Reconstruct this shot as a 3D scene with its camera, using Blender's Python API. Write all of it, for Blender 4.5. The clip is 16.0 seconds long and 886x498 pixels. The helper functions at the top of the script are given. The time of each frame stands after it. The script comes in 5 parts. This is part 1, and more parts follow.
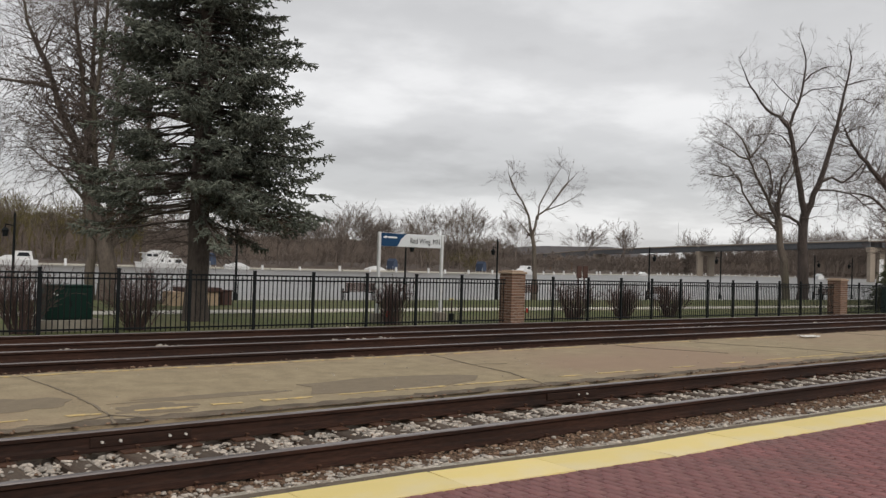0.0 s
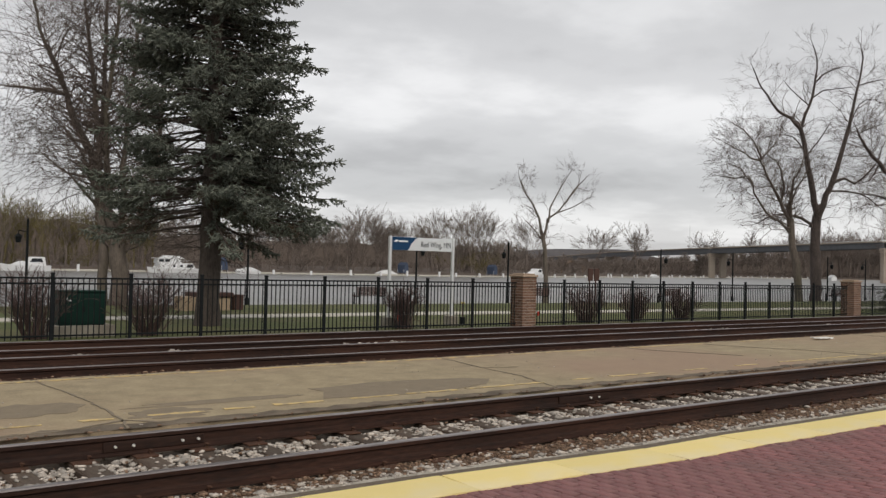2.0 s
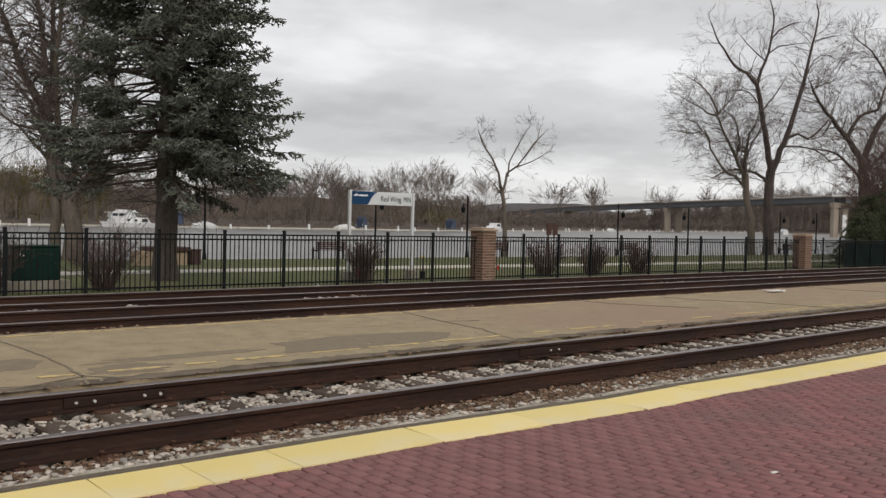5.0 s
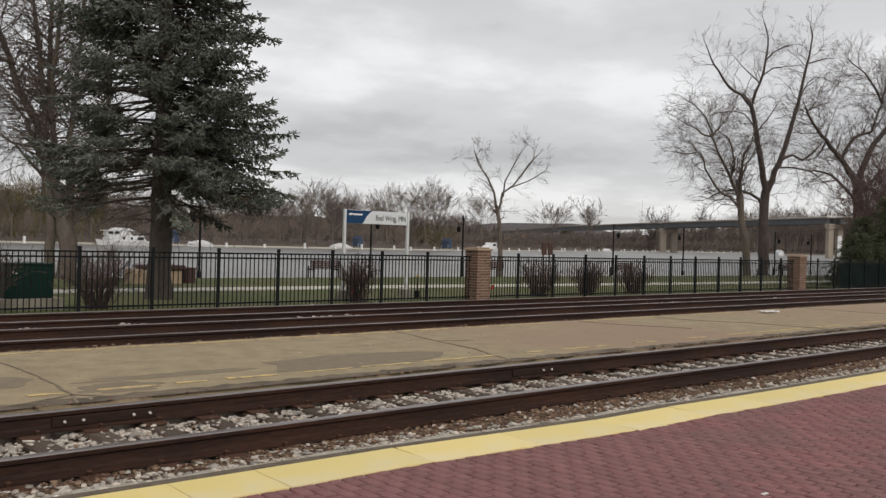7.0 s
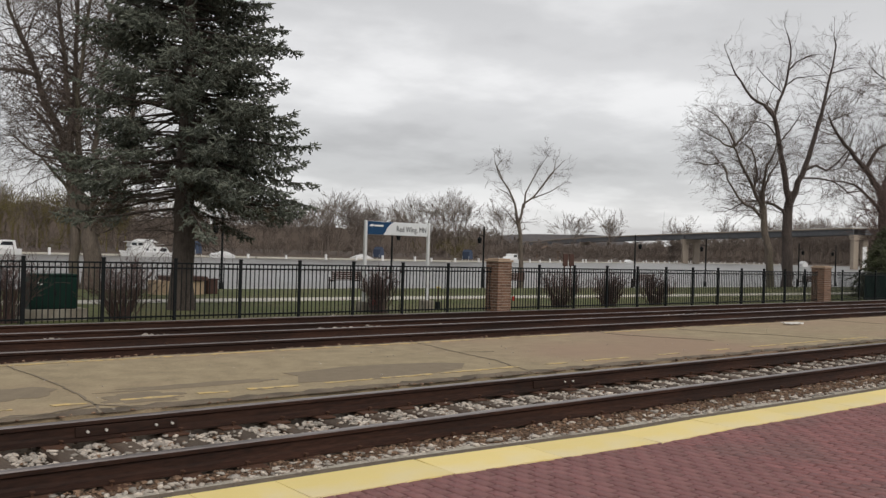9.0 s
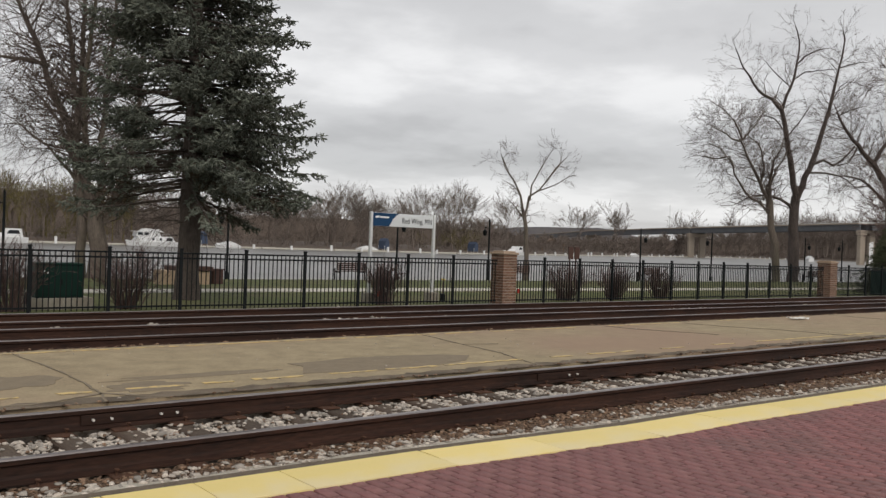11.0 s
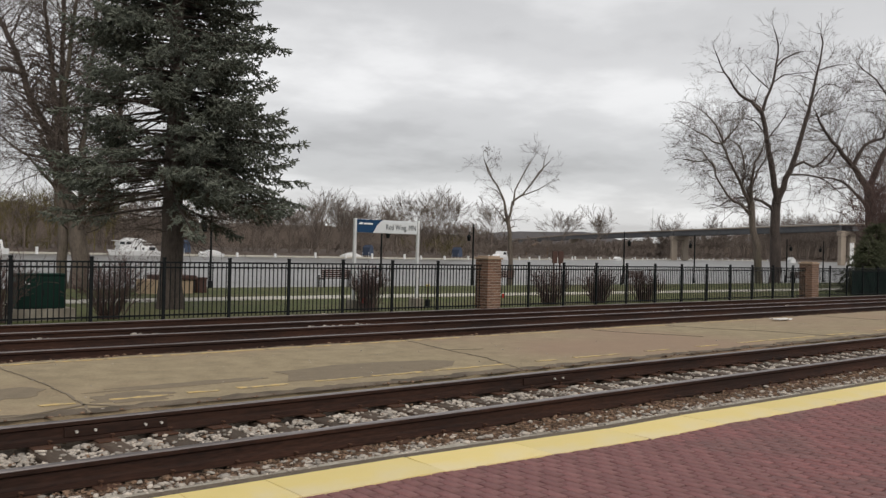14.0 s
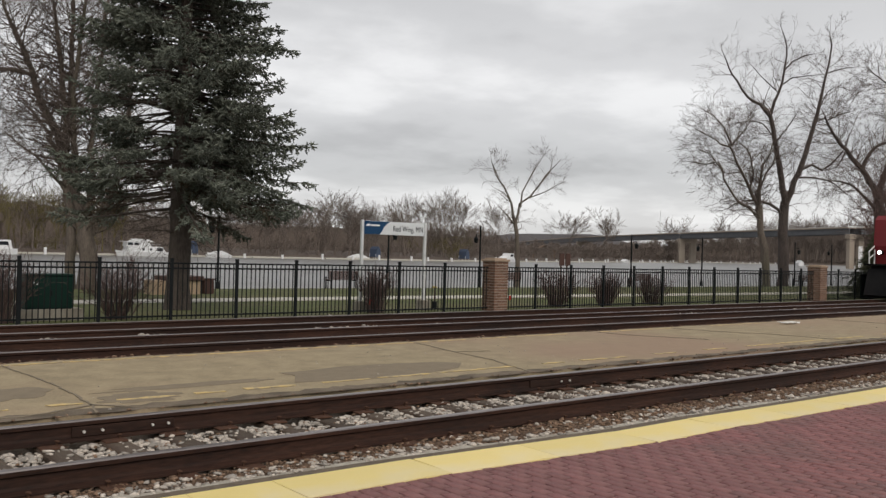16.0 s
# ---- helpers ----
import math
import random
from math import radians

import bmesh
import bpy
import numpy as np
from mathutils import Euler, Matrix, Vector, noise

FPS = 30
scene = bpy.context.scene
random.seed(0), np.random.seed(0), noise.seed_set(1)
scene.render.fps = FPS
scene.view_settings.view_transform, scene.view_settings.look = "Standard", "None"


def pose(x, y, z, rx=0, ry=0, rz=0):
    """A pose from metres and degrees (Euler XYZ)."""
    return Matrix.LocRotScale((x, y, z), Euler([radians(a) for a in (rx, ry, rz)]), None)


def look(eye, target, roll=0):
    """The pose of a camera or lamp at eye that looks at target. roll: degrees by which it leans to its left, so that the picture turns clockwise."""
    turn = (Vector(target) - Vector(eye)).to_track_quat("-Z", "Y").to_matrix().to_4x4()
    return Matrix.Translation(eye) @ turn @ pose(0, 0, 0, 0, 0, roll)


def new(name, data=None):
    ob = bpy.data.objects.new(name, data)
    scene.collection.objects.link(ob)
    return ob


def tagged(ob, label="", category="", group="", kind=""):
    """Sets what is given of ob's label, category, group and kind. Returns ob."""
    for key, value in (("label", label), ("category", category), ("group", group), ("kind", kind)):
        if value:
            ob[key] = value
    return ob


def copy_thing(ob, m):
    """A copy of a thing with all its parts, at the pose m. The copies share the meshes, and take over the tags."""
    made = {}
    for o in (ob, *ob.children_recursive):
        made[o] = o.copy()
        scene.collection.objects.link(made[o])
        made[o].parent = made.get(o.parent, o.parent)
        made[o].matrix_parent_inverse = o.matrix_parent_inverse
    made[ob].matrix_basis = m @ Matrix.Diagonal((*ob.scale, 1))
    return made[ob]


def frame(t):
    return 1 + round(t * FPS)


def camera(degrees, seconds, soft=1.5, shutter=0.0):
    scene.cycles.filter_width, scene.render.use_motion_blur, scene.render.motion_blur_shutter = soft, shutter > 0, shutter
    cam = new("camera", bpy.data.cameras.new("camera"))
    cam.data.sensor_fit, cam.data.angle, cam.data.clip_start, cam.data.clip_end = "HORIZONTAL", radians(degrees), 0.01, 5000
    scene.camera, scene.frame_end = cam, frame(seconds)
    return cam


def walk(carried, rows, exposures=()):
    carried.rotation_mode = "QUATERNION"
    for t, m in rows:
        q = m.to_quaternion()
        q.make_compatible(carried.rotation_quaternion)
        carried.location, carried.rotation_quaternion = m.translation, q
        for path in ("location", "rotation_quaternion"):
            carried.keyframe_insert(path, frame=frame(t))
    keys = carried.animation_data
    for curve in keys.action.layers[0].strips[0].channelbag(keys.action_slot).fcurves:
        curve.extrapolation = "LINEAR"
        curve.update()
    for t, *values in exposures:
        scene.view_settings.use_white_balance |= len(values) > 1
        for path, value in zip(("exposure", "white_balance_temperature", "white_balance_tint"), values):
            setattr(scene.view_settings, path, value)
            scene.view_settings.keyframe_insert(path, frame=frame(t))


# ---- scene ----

# ---- camera and its walk ----
EYE = (0.0, 0.0, 1.553)
TURNS = [  # seconds, heading to the right of the tracks' normal, tilt up, lean, steps aside
    (0.0, 38.76, 0.89, 1.72), (0.5, 38.70, 1.19, 1.57), (1.0, 38.40, 0.72, 1.59), (1.5, 38.44, 0.88, 1.74),
    (2.0, 38.06, 1.10, 1.39), (2.5, 38.54, 1.27, 1.25), (3.0, 39.43, 0.26, 1.32), (3.5, 40.56, -1.00, 1.04),
    (3.7, 40.42, -1.18, 0.97), (5.8, 41.38, -2.01, 1.72, 0.06), (6.0, 41.72, -1.99, 1.68, 0.06), (6.5, 41.89, -0.67, 1.53, 0.02),
    (7.0, 40.96, -0.52, 1.61), (7.5, 40.45, -0.39, 1.79), (8.0, 40.14, -0.15, 1.76), (8.5, 40.02, -0.11, 1.73),
    (9.0, 39.63, 0.16, 1.61), (9.2, 39.31, -0.69, 1.51), (11.3, 39.24, -0.33, 2.14), (11.5, 39.15, -0.57, 2.19),
    (12.0, 39.24, -0.56, 2.18), (12.5, 39.31, -0.54, 2.11), (13.0, 39.14, -0.95, 2.15), (13.5, 39.74, -0.64, 1.48),
    (14.0, 40.30, 0.03, 1.36), (14.5, 40.46, 0.64, 1.26), (15.0, 40.31, 0.57, 1.52), (15.5, 40.06, 0.62, 1.52),
    (16.0, 39.85, 0.14, 1.57)]
cam = camera(52.78, 16.0, soft=1.42)
walk(cam, [(t, pose(EYE[0] - 0.77 * sum(aside), EYE[1] + 0.64 * sum(aside), EYE[2], 90 + tilt, -lean, -heading)) for t, heading, tilt, lean, *aside in TURNS], [(0.0, 0.35), (16.0, 0.35)])

# ---- sky and sun ----
world = bpy.data.worlds.new("overcast_sky")
scene.world = world
world.use_nodes = True
wn, wl = world.node_tree.nodes, world.node_tree.links
wn.clear()
w_out, w_bg = wn.new("ShaderNodeOutputWorld"), wn.new("ShaderNodeBackground")
w_sky = wn.new("ShaderNodeTexSky")
w_sky.sky_type, w_sky.sun_disc = "NISHITA", False
w_sky.sun_elevation, w_sky.sun_rotation = radians(42), radians(200)
w_scale = wn.new("ShaderNodeVectorMath")
w_scale.operation = "SCALE"
w_scale.inputs[3].default_value = 0.09
wl.new(w_sky.outputs[0], w_scale.inputs[0])
w_co, w_sep = wn.new("ShaderNodeTexCoord"), wn.new("ShaderNodeSeparateXYZ")
wl.new(w_co.outputs["Generated"], w_sep.inputs[0])


def w_math(op, a, b, clamp=False):
    n = wn.new("ShaderNodeMath")
    n.operation, n.use_clamp = op, clamp
    for i, s in enumerate((a, b)):
        if isinstance(s, (int, float)):
            n.inputs[i].default_value = s
        else:
            wl.new(s, n.inputs[i])
    return n.outputs[0]


def w_ramp(fac, stops):
    n = wn.new("ShaderNodeValToRGB")
    n.color_ramp.interpolation = "EASE"
    while len(n.color_ramp.elements) < len(stops):
        n.color_ramp.elements.new(0.5)
    for e, (p, c) in zip(n.color_ramp.elements, stops):
        e.position, e.color = p, (*c, 1)
    wl.new(fac, n.inputs[0])
    return n.outputs[0]


def w_mix(fac, a, b, blend="MIX"):
    n = wn.new("ShaderNodeMix")
    n.data_type, n.blend_type = "RGBA", blend
    for sock, s in ((n.inputs[0], fac), (n.inputs[6], a), (n.inputs[7], b)):
        if isinstance(s, (int, float)):
            sock.default_value = s
        elif isinstance(s, tuple):
            sock.default_value = (*s, 1)
        else:
            wl.new(s, sock)
    return n.outputs[2]


w_z = w_math("ADD", w_math("MAXIMUM", w_sep.outputs[2], 0.0), 0.16)
w_uv = wn.new("ShaderNodeCombineXYZ")
wl.new(w_math("DIVIDE", w_sep.outputs[0], w_z), w_uv.inputs[0])
wl.new(w_math("DIVIDE", w_sep.outputs[1], w_z), w_uv.inputs[1])


def w_noise(scale, detail, rough, offset):
    m, n = wn.new("ShaderNodeMapping"), wn.new("ShaderNodeTexNoise")
    m.inputs["Location"].default_value = offset
    wl.new(w_uv.outputs[0], m.inputs[0])
    wl.new(m.outputs[0], n.inputs["Vector"])
    n.inputs["Scale"].default_value, n.inputs["Detail"].default_value, n.inputs["Roughness"].default_value = scale, detail, rough
    return n.outputs[0]


big = w_noise(0.75, 7.0, 0.5, (3.1, 0.4, 0.0))
small = w_noise(2.6, 6.0, 0.55, (0.0, 5.0, 2.0))
cloud = w_math("ADD", w_math("MULTIPLY", big, 0.75), w_math("MULTIPLY", small, 0.25))
deck = w_ramp(cloud, [(0.36, (0.425, 0.42, 0.422)), (0.47, (0.515, 0.511, 0.513)), (0.60, (0.66, 0.655, 0.655))])
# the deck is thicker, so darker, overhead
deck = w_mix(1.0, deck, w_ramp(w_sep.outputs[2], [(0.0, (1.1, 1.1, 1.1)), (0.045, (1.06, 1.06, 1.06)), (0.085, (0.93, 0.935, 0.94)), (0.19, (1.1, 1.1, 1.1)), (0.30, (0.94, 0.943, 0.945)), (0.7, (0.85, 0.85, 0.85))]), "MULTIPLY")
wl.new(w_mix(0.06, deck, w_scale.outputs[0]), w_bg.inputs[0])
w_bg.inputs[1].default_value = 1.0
wl.new(w_bg.outputs[0], w_out.inputs[0])

sun = new("sun", bpy.data.lights.new("sun", "SUN"))
sun.data.energy, sun.data.angle, sun.data.color = 1.1, radians(25), (1.0, 0.93, 0.84)
sun.matrix_world = look((-20, -60, 60), (0, 10, 0))


# ---- materials ----
def mat(name, dark, light, scale=8.0, rough=0.8, bump=0.2, metal=0.0, stain=None, stain_scale=0.6, stain_amount=0.5,
        jitter=0.0, island=0.0, fine=60.0, spec=0.3, stretch=(1, 1, 1), depth=0.02, emit=0.0):
    """A two-scale surface: grain between dark and light, patches of stain, fine relief."""
    m = bpy.data.materials.new(name)
    m.use_nodes = True
    n, l = m.node_tree.nodes, m.node_tree.links
    b = n["Principled BSDF"]
    co, mp = n.new("ShaderNodeTexCoord"), n.new("ShaderNodeMapping")
    l.new(co.outputs["Object"], mp.inputs[0])
    mp.inputs["Scale"].default_value = stretch

    def noise_of(sc, det):
        x = n.new("ShaderNodeTexNoise")
        x.inputs["Scale"].default_value, x.inputs["Detail"].default_value = sc, det
        l.new(mp.outputs[0], x.inputs["Vector"])
        return x.outputs[0]

    def ramp(fac, stops):
        r = n.new("ShaderNodeValToRGB")
        for e, (p, c) in zip(r.color_ramp.elements, stops):
            e.position, e.color = p, (*c, 1)
        l.new(fac, r.inputs[0])
        return r.outputs[0]

    def mix(fac, a, c, blend="MIX"):
        x = n.new("ShaderNodeMix")
        x.data_type, x.blend_type = "RGBA", blend
        if isinstance(fac, float):
            x.inputs[0].default_value = fac
        else:
            l.new(fac, x.inputs[0])
        for sock, s in ((x.inputs[6], a), (x.inputs[7], c)):
            if isinstance(s, tuple):
                sock.default_value = (*s, 1)
            else:
                l.new(s, sock)
        return x.outputs[2]

    grain = noise_of(scale, 5.0)
    small_grain = noise_of(fine, 3.0)
    col = ramp(grain, [(0.3, dark), (0.7, light)])
    col = mix(0.5, col, ramp(small_grain, [(0.3, dark), (0.7, light)]))
    if stain:
        patch = ramp(noise_of(stain_scale, 4.0), [(0.45, (0, 0, 0)), (0.62, (stain_amount,) * 3)])
        col = mix(patch, col, stain)
    if jitter or island:
        if jitter:
            info = n.new("ShaderNodeObjectInfo")
            rnd = info.outputs["Random"]
        else:
            info = n.new("ShaderNodeNewGeometry")
            rnd = info.outputs["Random Per Island"]
        k = jitter or island
        col = mix(1.0, col, ramp(rnd, [(0.0, (1 - k,) * 3), (1.0, (1 + k * 0.5, 1 + k * 0.4, 1 + k * 0.35))]), "MULTIPLY")
    l.new(col, b.inputs["Base Color"])
    r = n.new("ShaderNodeMapRange")
    r.inputs[3].default_value, r.inputs[4].default_value = max(rough - 0.12, 0.02), min(rough + 0.12, 1.0)
    l.new(grain, r.inputs[0])
    l.new(r.outputs[0], b.inputs["Roughness"])
    b.inputs["Metallic"].default_value = metal
    b.inputs["Specular IOR Level"].default_value = spec
    if bump:
        bp = n.new("ShaderNodeBump")
        bp.inputs["Strength"].default_value, bp.inputs["Distance"].default_value = bump, depth
        l.new(small_grain, bp.inputs["Height"])
        l.new(bp.outputs[0], b.inputs["Normal"])
    if emit:
        b.inputs["Emission Color"].default_value = (*light, 1)
        b.inputs["Emission Strength"].default_value = emit
    return m


M = {
    "grass": mat("grass", (0.05, 0.064, 0.018), (0.118, 0.128, 0.042), 1.2, 0.95, 0.6, stain=(0.15, 0.12, 0.065), stain_scale=0.25, stain_amount=0.45, fine=25),
    "dirt": mat("dirt_ballast", (0.05, 0.038, 0.028), (0.15, 0.115, 0.085), 5, 0.95, 0.8, stain=(0.05, 0.035, 0.025), fine=30, depth=0.04),
    "far_soil": mat("leaf_litter", (0.095, 0.075, 0.061), (0.15, 0.119, 0.1), 0.1, 0.95, 0.3, fine=1),
    "asphalt": mat("old_asphalt", (0.22, 0.175, 0.108), (0.435, 0.352, 0.225), 3.0, 0.9, 0.6, stain=(0.32, 0.215, 0.155), stain_scale=0.16, stain_amount=0.7, fine=48, depth=0.008),
    "patch": mat("asphalt_patch", (0.18, 0.143, 0.098), (0.27, 0.218, 0.15), 6.0, 0.9, 0.35, fine=110, depth=0.006),
    "crack": mat("crack", (0.18, 0.145, 0.105), (0.28, 0.23, 0.165), 20, 0.95, 0.2),
    "worn_yellow": mat("worn_yellow_paint", (0.50, 0.36, 0.15), (0.80, 0.60, 0.28), 9.0, 0.8, 0.2, stain=(0.33, 0.27, 0.18), stain_scale=9.0, stain_amount=1.0, fine=70),
    "yellow": mat("tactile_yellow", (0.80, 0.635, 0.215), (0.87, 0.715, 0.32), 2.0, 0.6, 0.2, stain=(0.80, 0.69, 0.43), stain_scale=1.1, stain_amount=0.7, jitter=0.06, fine=120, depth=0.004),
    "concrete": mat("old_concrete", (0.24, 0.215, 0.175), (0.42, 0.39, 0.33), 5.0, 0.9, 0.5, stain=(0.15, 0.12, 0.09), stain_scale=1.6, fine=50),
    "path": mat("path_concrete", (0.42, 0.40, 0.35), (0.55, 0.52, 0.46), 1.0, 0.9, 0.1, fine=12),
    "mortar": mat("paver_joint", (0.025, 0.018, 0.017), (0.05, 0.037, 0.034), 20, 0.95, 0.3),
    "paver": mat("red_paver", (0.185, 0.078, 0.077), (0.31, 0.146, 0.142), 14, 0.75, 0.5, stain=(0.15, 0.105, 0.095), stain_scale=1.3, stain_amount=0.4, jitter=0.13, fine=110, depth=0.004),
    "paver_far": mat("red_paver_joined", (0.185, 0.078, 0.077), (0.31, 0.146, 0.142), 14, 0.75, 0.5, stain=(0.15, 0.105, 0.095), stain_scale=1.3, stain_amount=0.4, island=0.13, fine=110, depth=0.004),
    "rail": mat("rusty_rail", (0.012, 0.007, 0.006), (0.072, 0.033, 0.021), 6, 0.75, 0.3, stain=(0.012, 0.009, 0.008), stain_scale=2.0, fine=60, stretch=(0.15, 1, 1), spec=0.2, depth=0.004),
    "rail_top": mat("worn_rail_head", (0.16, 0.14, 0.135), (0.32, 0.29, 0.285), 6, 0.4, 0.1, metal=0.6, fine=40, stretch=(0.1, 1, 1), depth=0.002),
    "plate": mat("rusty_plate", (0.05, 0.025, 0.016), (0.125, 0.062, 0.038), 12, 0.85, 0.4, fine=80),
    "tie": mat("weathered_tie", (0.06, 0.045, 0.034), (0.165, 0.13, 0.102), 4, 0.95, 0.6, stain=(0.05, 0.03, 0.02), stain_scale=3.0, stain_amount=0.6, fine=40, stretch=(3, 0.35, 3), jitter=0.25),
    "stone": mat("limestone_ballast", (0.36, 0.32, 0.275), (0.66, 0.615, 0.55), 12, 0.9, 0.4, island=0.5, fine=60),
    "brown_stone": mat("stained_ballast", (0.12, 0.075, 0.048), (0.33, 0.23, 0.16), 12, 0.92, 0.4, island=0.6, fine=60),
    "bolt": mat("bright_bolt", (0.5, 0.47, 0.43), (0.7, 0.67, 0.62), 20, 0.5, 0.1),
    "black": mat("black_painted_steel", (0.007, 0.008, 0.009), (0.014, 0.016, 0.017), 5, 0.6, 0.1, fine=40, spec=0.12),
    "brick": mat("pillar_brick", (0.135, 0.074, 0.05), (0.235, 0.14, 0.097), 9, 0.85, 0.4, jitter=0.4, fine=80, depth=0.006),
    "brick_joint": mat("pillar_joint", (0.3, 0.255, 0.21), (0.42, 0.36, 0.3), 20, 0.9, 0.3),
    "cap": mat("pillar_cap", (0.33, 0.24, 0.17), (0.46, 0.35, 0.26), 6, 0.85, 0.3),
    "green": mat("green_steel", (0.002, 0.018, 0.012), (0.004, 0.026, 0.018), 3, 0.5, 0.1, spec=0.2),
    "white": mat("white_paint", (0.66, 0.67, 0.68), (0.80, 0.80, 0.80), 3, 0.5, 0.05),
    "sign_white": mat("sign_white", (0.60, 0.63, 0.64), (0.68, 0.70, 0.71), 3, 0.45, 0.0),
    "sign_blue": mat("sign_blue", (0.005, 0.038, 0.1), (0.008, 0.052, 0.13), 3, 0.45, 0.0),
    "sign_text": mat("sign_text", (0.02, 0.022, 0.025), (0.03, 0.032, 0.035), 3, 0.6, 0.0),
    "alu": mat("galvanised_post", (0.55, 0.56, 0.56), (0.68, 0.69, 0.69), 8, 0.5, 0.1, metal=0.2),
    "bark": mat("grey_bark", (0.075, 0.06, 0.05), (0.2, 0.165, 0.138), 5, 0.95, 0.9, stain=(0.075, 0.075, 0.045), stain_scale=0.7, stain_amount=0.5, fine=22, stretch=(1, 1, 0.25), depth=0.05),
    "bark_dark": mat("dark_bark", (0.045, 0.036, 0.033), (0.118, 0.095, 0.085), 5, 0.95, 0.9, fine=22, stretch=(1, 1, 0.25), depth=0.05),
    "twig": mat("bare_twigs", (0.085, 0.066, 0.058), (0.175, 0.142, 0.125), 1.0, 0.95, 0.0, island=0.2),
    "wood_twig": mat("far_twigs", (0.135, 0.111, 0.096), (0.24, 0.2, 0.174), 0.05, 0.95, 0.0, island=0.3),
    "willow": mat("budding_twigs", (0.115, 0.098, 0.04), (0.185, 0.158, 0.07), 0.2, 0.95, 0.0, island=0.3),
    "shrub": mat("shrub_twigs", (0.075, 0.048, 0.044), (0.15, 0.10, 0.088), 3.0, 0.95, 0.0, island=0.3),
    "needle": mat("spruce_needles", (0.078, 0.095, 0.074), (0.215, 0.236, 0.195), 1.6, 0.85, 0.0, island=0.45, fine=6),
    "needle_brown": mat("dry_needles", (0.06, 0.045, 0.03), (0.11, 0.085, 0.06), 2, 0.9, 0.0, island=0.3, fine=9),
    "cedar": mat("conifer_leaves", (0.045, 0.058, 0.032), (0.125, 0.135, 0.075), 2, 0.85, 0.0, island=0.4, fine=9),
    "bridge": mat("bridge_girder", (0.10, 0.105, 0.115), (0.15, 0.155, 0.165), 0.1, 0.7, 0.0, fine=1),
    "pier": mat("bridge_concrete", (0.27, 0.225, 0.18), (0.38, 0.325, 0.27), 0.15, 0.9, 0.1, fine=2),
    "bluff": mat("wooded_bluff", (0.085, 0.08, 0.085), (0.13, 0.12, 0.12), 0.01, 1.0, 0.0, fine=0.1),
    "timber": mat("brown_timber", (0.16, 0.095, 0.055), (0.30, 0.19, 0.12), 3, 0.85, 0.3, fine=30, stretch=(0.3, 1, 1)),
    "sandstone": mat("tan_block", (0.34, 0.25, 0.16), (0.46, 0.35, 0.24), 4, 0.9, 0.3),
    "brown_sign": mat("brown_sign", (0.055, 0.028, 0.022), (0.085, 0.045, 0.036), 3, 0.7, 0.1),
    "tarp": mat("blue_tarp", (0.045, 0.06, 0.095), (0.06, 0.08, 0.13), 1, 0.7, 0.2),
    "glass_dark": mat("dark_window", (0.012, 0.014, 0.018), (0.02, 0.024, 0.03), 2, 0.12, 0.0, spec=0.6),
    "loco_red": mat("red_enamel", (0.13, 0.008, 0.012), (0.19, 0.013, 0.017), 1.2, 0.45, 0.05, spec=0.35),
    "loco_black": mat("sooty_black", (0.006, 0.006, 0.007), (0.018, 0.017, 0.017), 3, 0.8, 0.2, spec=0.15),
    "handrail": mat("handrail_paint", (0.5, 0.5, 0.48), (0.65, 0.65, 0.62), 5, 0.5, 0.0),
    "lamp_glow": mat("lit_lens", (1.0, 0.93, 0.85), (1.0, 0.95, 0.9), 1, 0.3, 0.0, emit=14.0),
    "cinder": mat("cinder_bed", (0.022, 0.017, 0.014), (0.07, 0.055, 0.045), 6, 0.95, 0.8, fine=35, depth=0.04),
    "grime": mat("grimy_asphalt", (0.12, 0.095, 0.07), (0.25, 0.2, 0.145), 5.0, 0.95, 0.5, stain=(0.07, 0.055, 0.04), stain_scale=2.5, stain_amount=0.7, fine=60),
    "ridge": mat("pale_concrete", (0.28, 0.25, 0.20), (0.54, 0.50, 0.43), 9.0, 0.9, 0.9, stain=(0.2, 0.16, 0.12), stain_scale=3.0, fine=40),
    "shoulder": mat("rusty_gravel", (0.075, 0.045, 0.03), (0.24, 0.165, 0.115), 26, 0.95, 0.9, fine=70, depth=0.03),
    "kerb": mat("dirty_concrete", (0.085, 0.067, 0.05), (0.19, 0.15, 0.11), 8.0, 0.95, 0.6, fine=40),
    "spruce_bark": mat("spruce_bark", (0.042, 0.033, 0.028), (0.11, 0.09, 0.076), 6, 0.95, 0.9, fine=26, stretch=(1, 1, 0.3), depth=0.05),
    "bag": mat("white_plastic", (0.72, 0.70, 0.66), (0.82, 0.80, 0.77), 12, 0.5, 0.6),
    "red_mark": mat("red_marker", (0.30, 0.03, 0.02), (0.42, 0.05, 0.03), 6, 0.7, 0.1),
    "tank": mat("yellow_marker", (0.5, 0.38, 0.10), (0.6, 0.46, 0.15), 6, 0.7, 0.1),
}


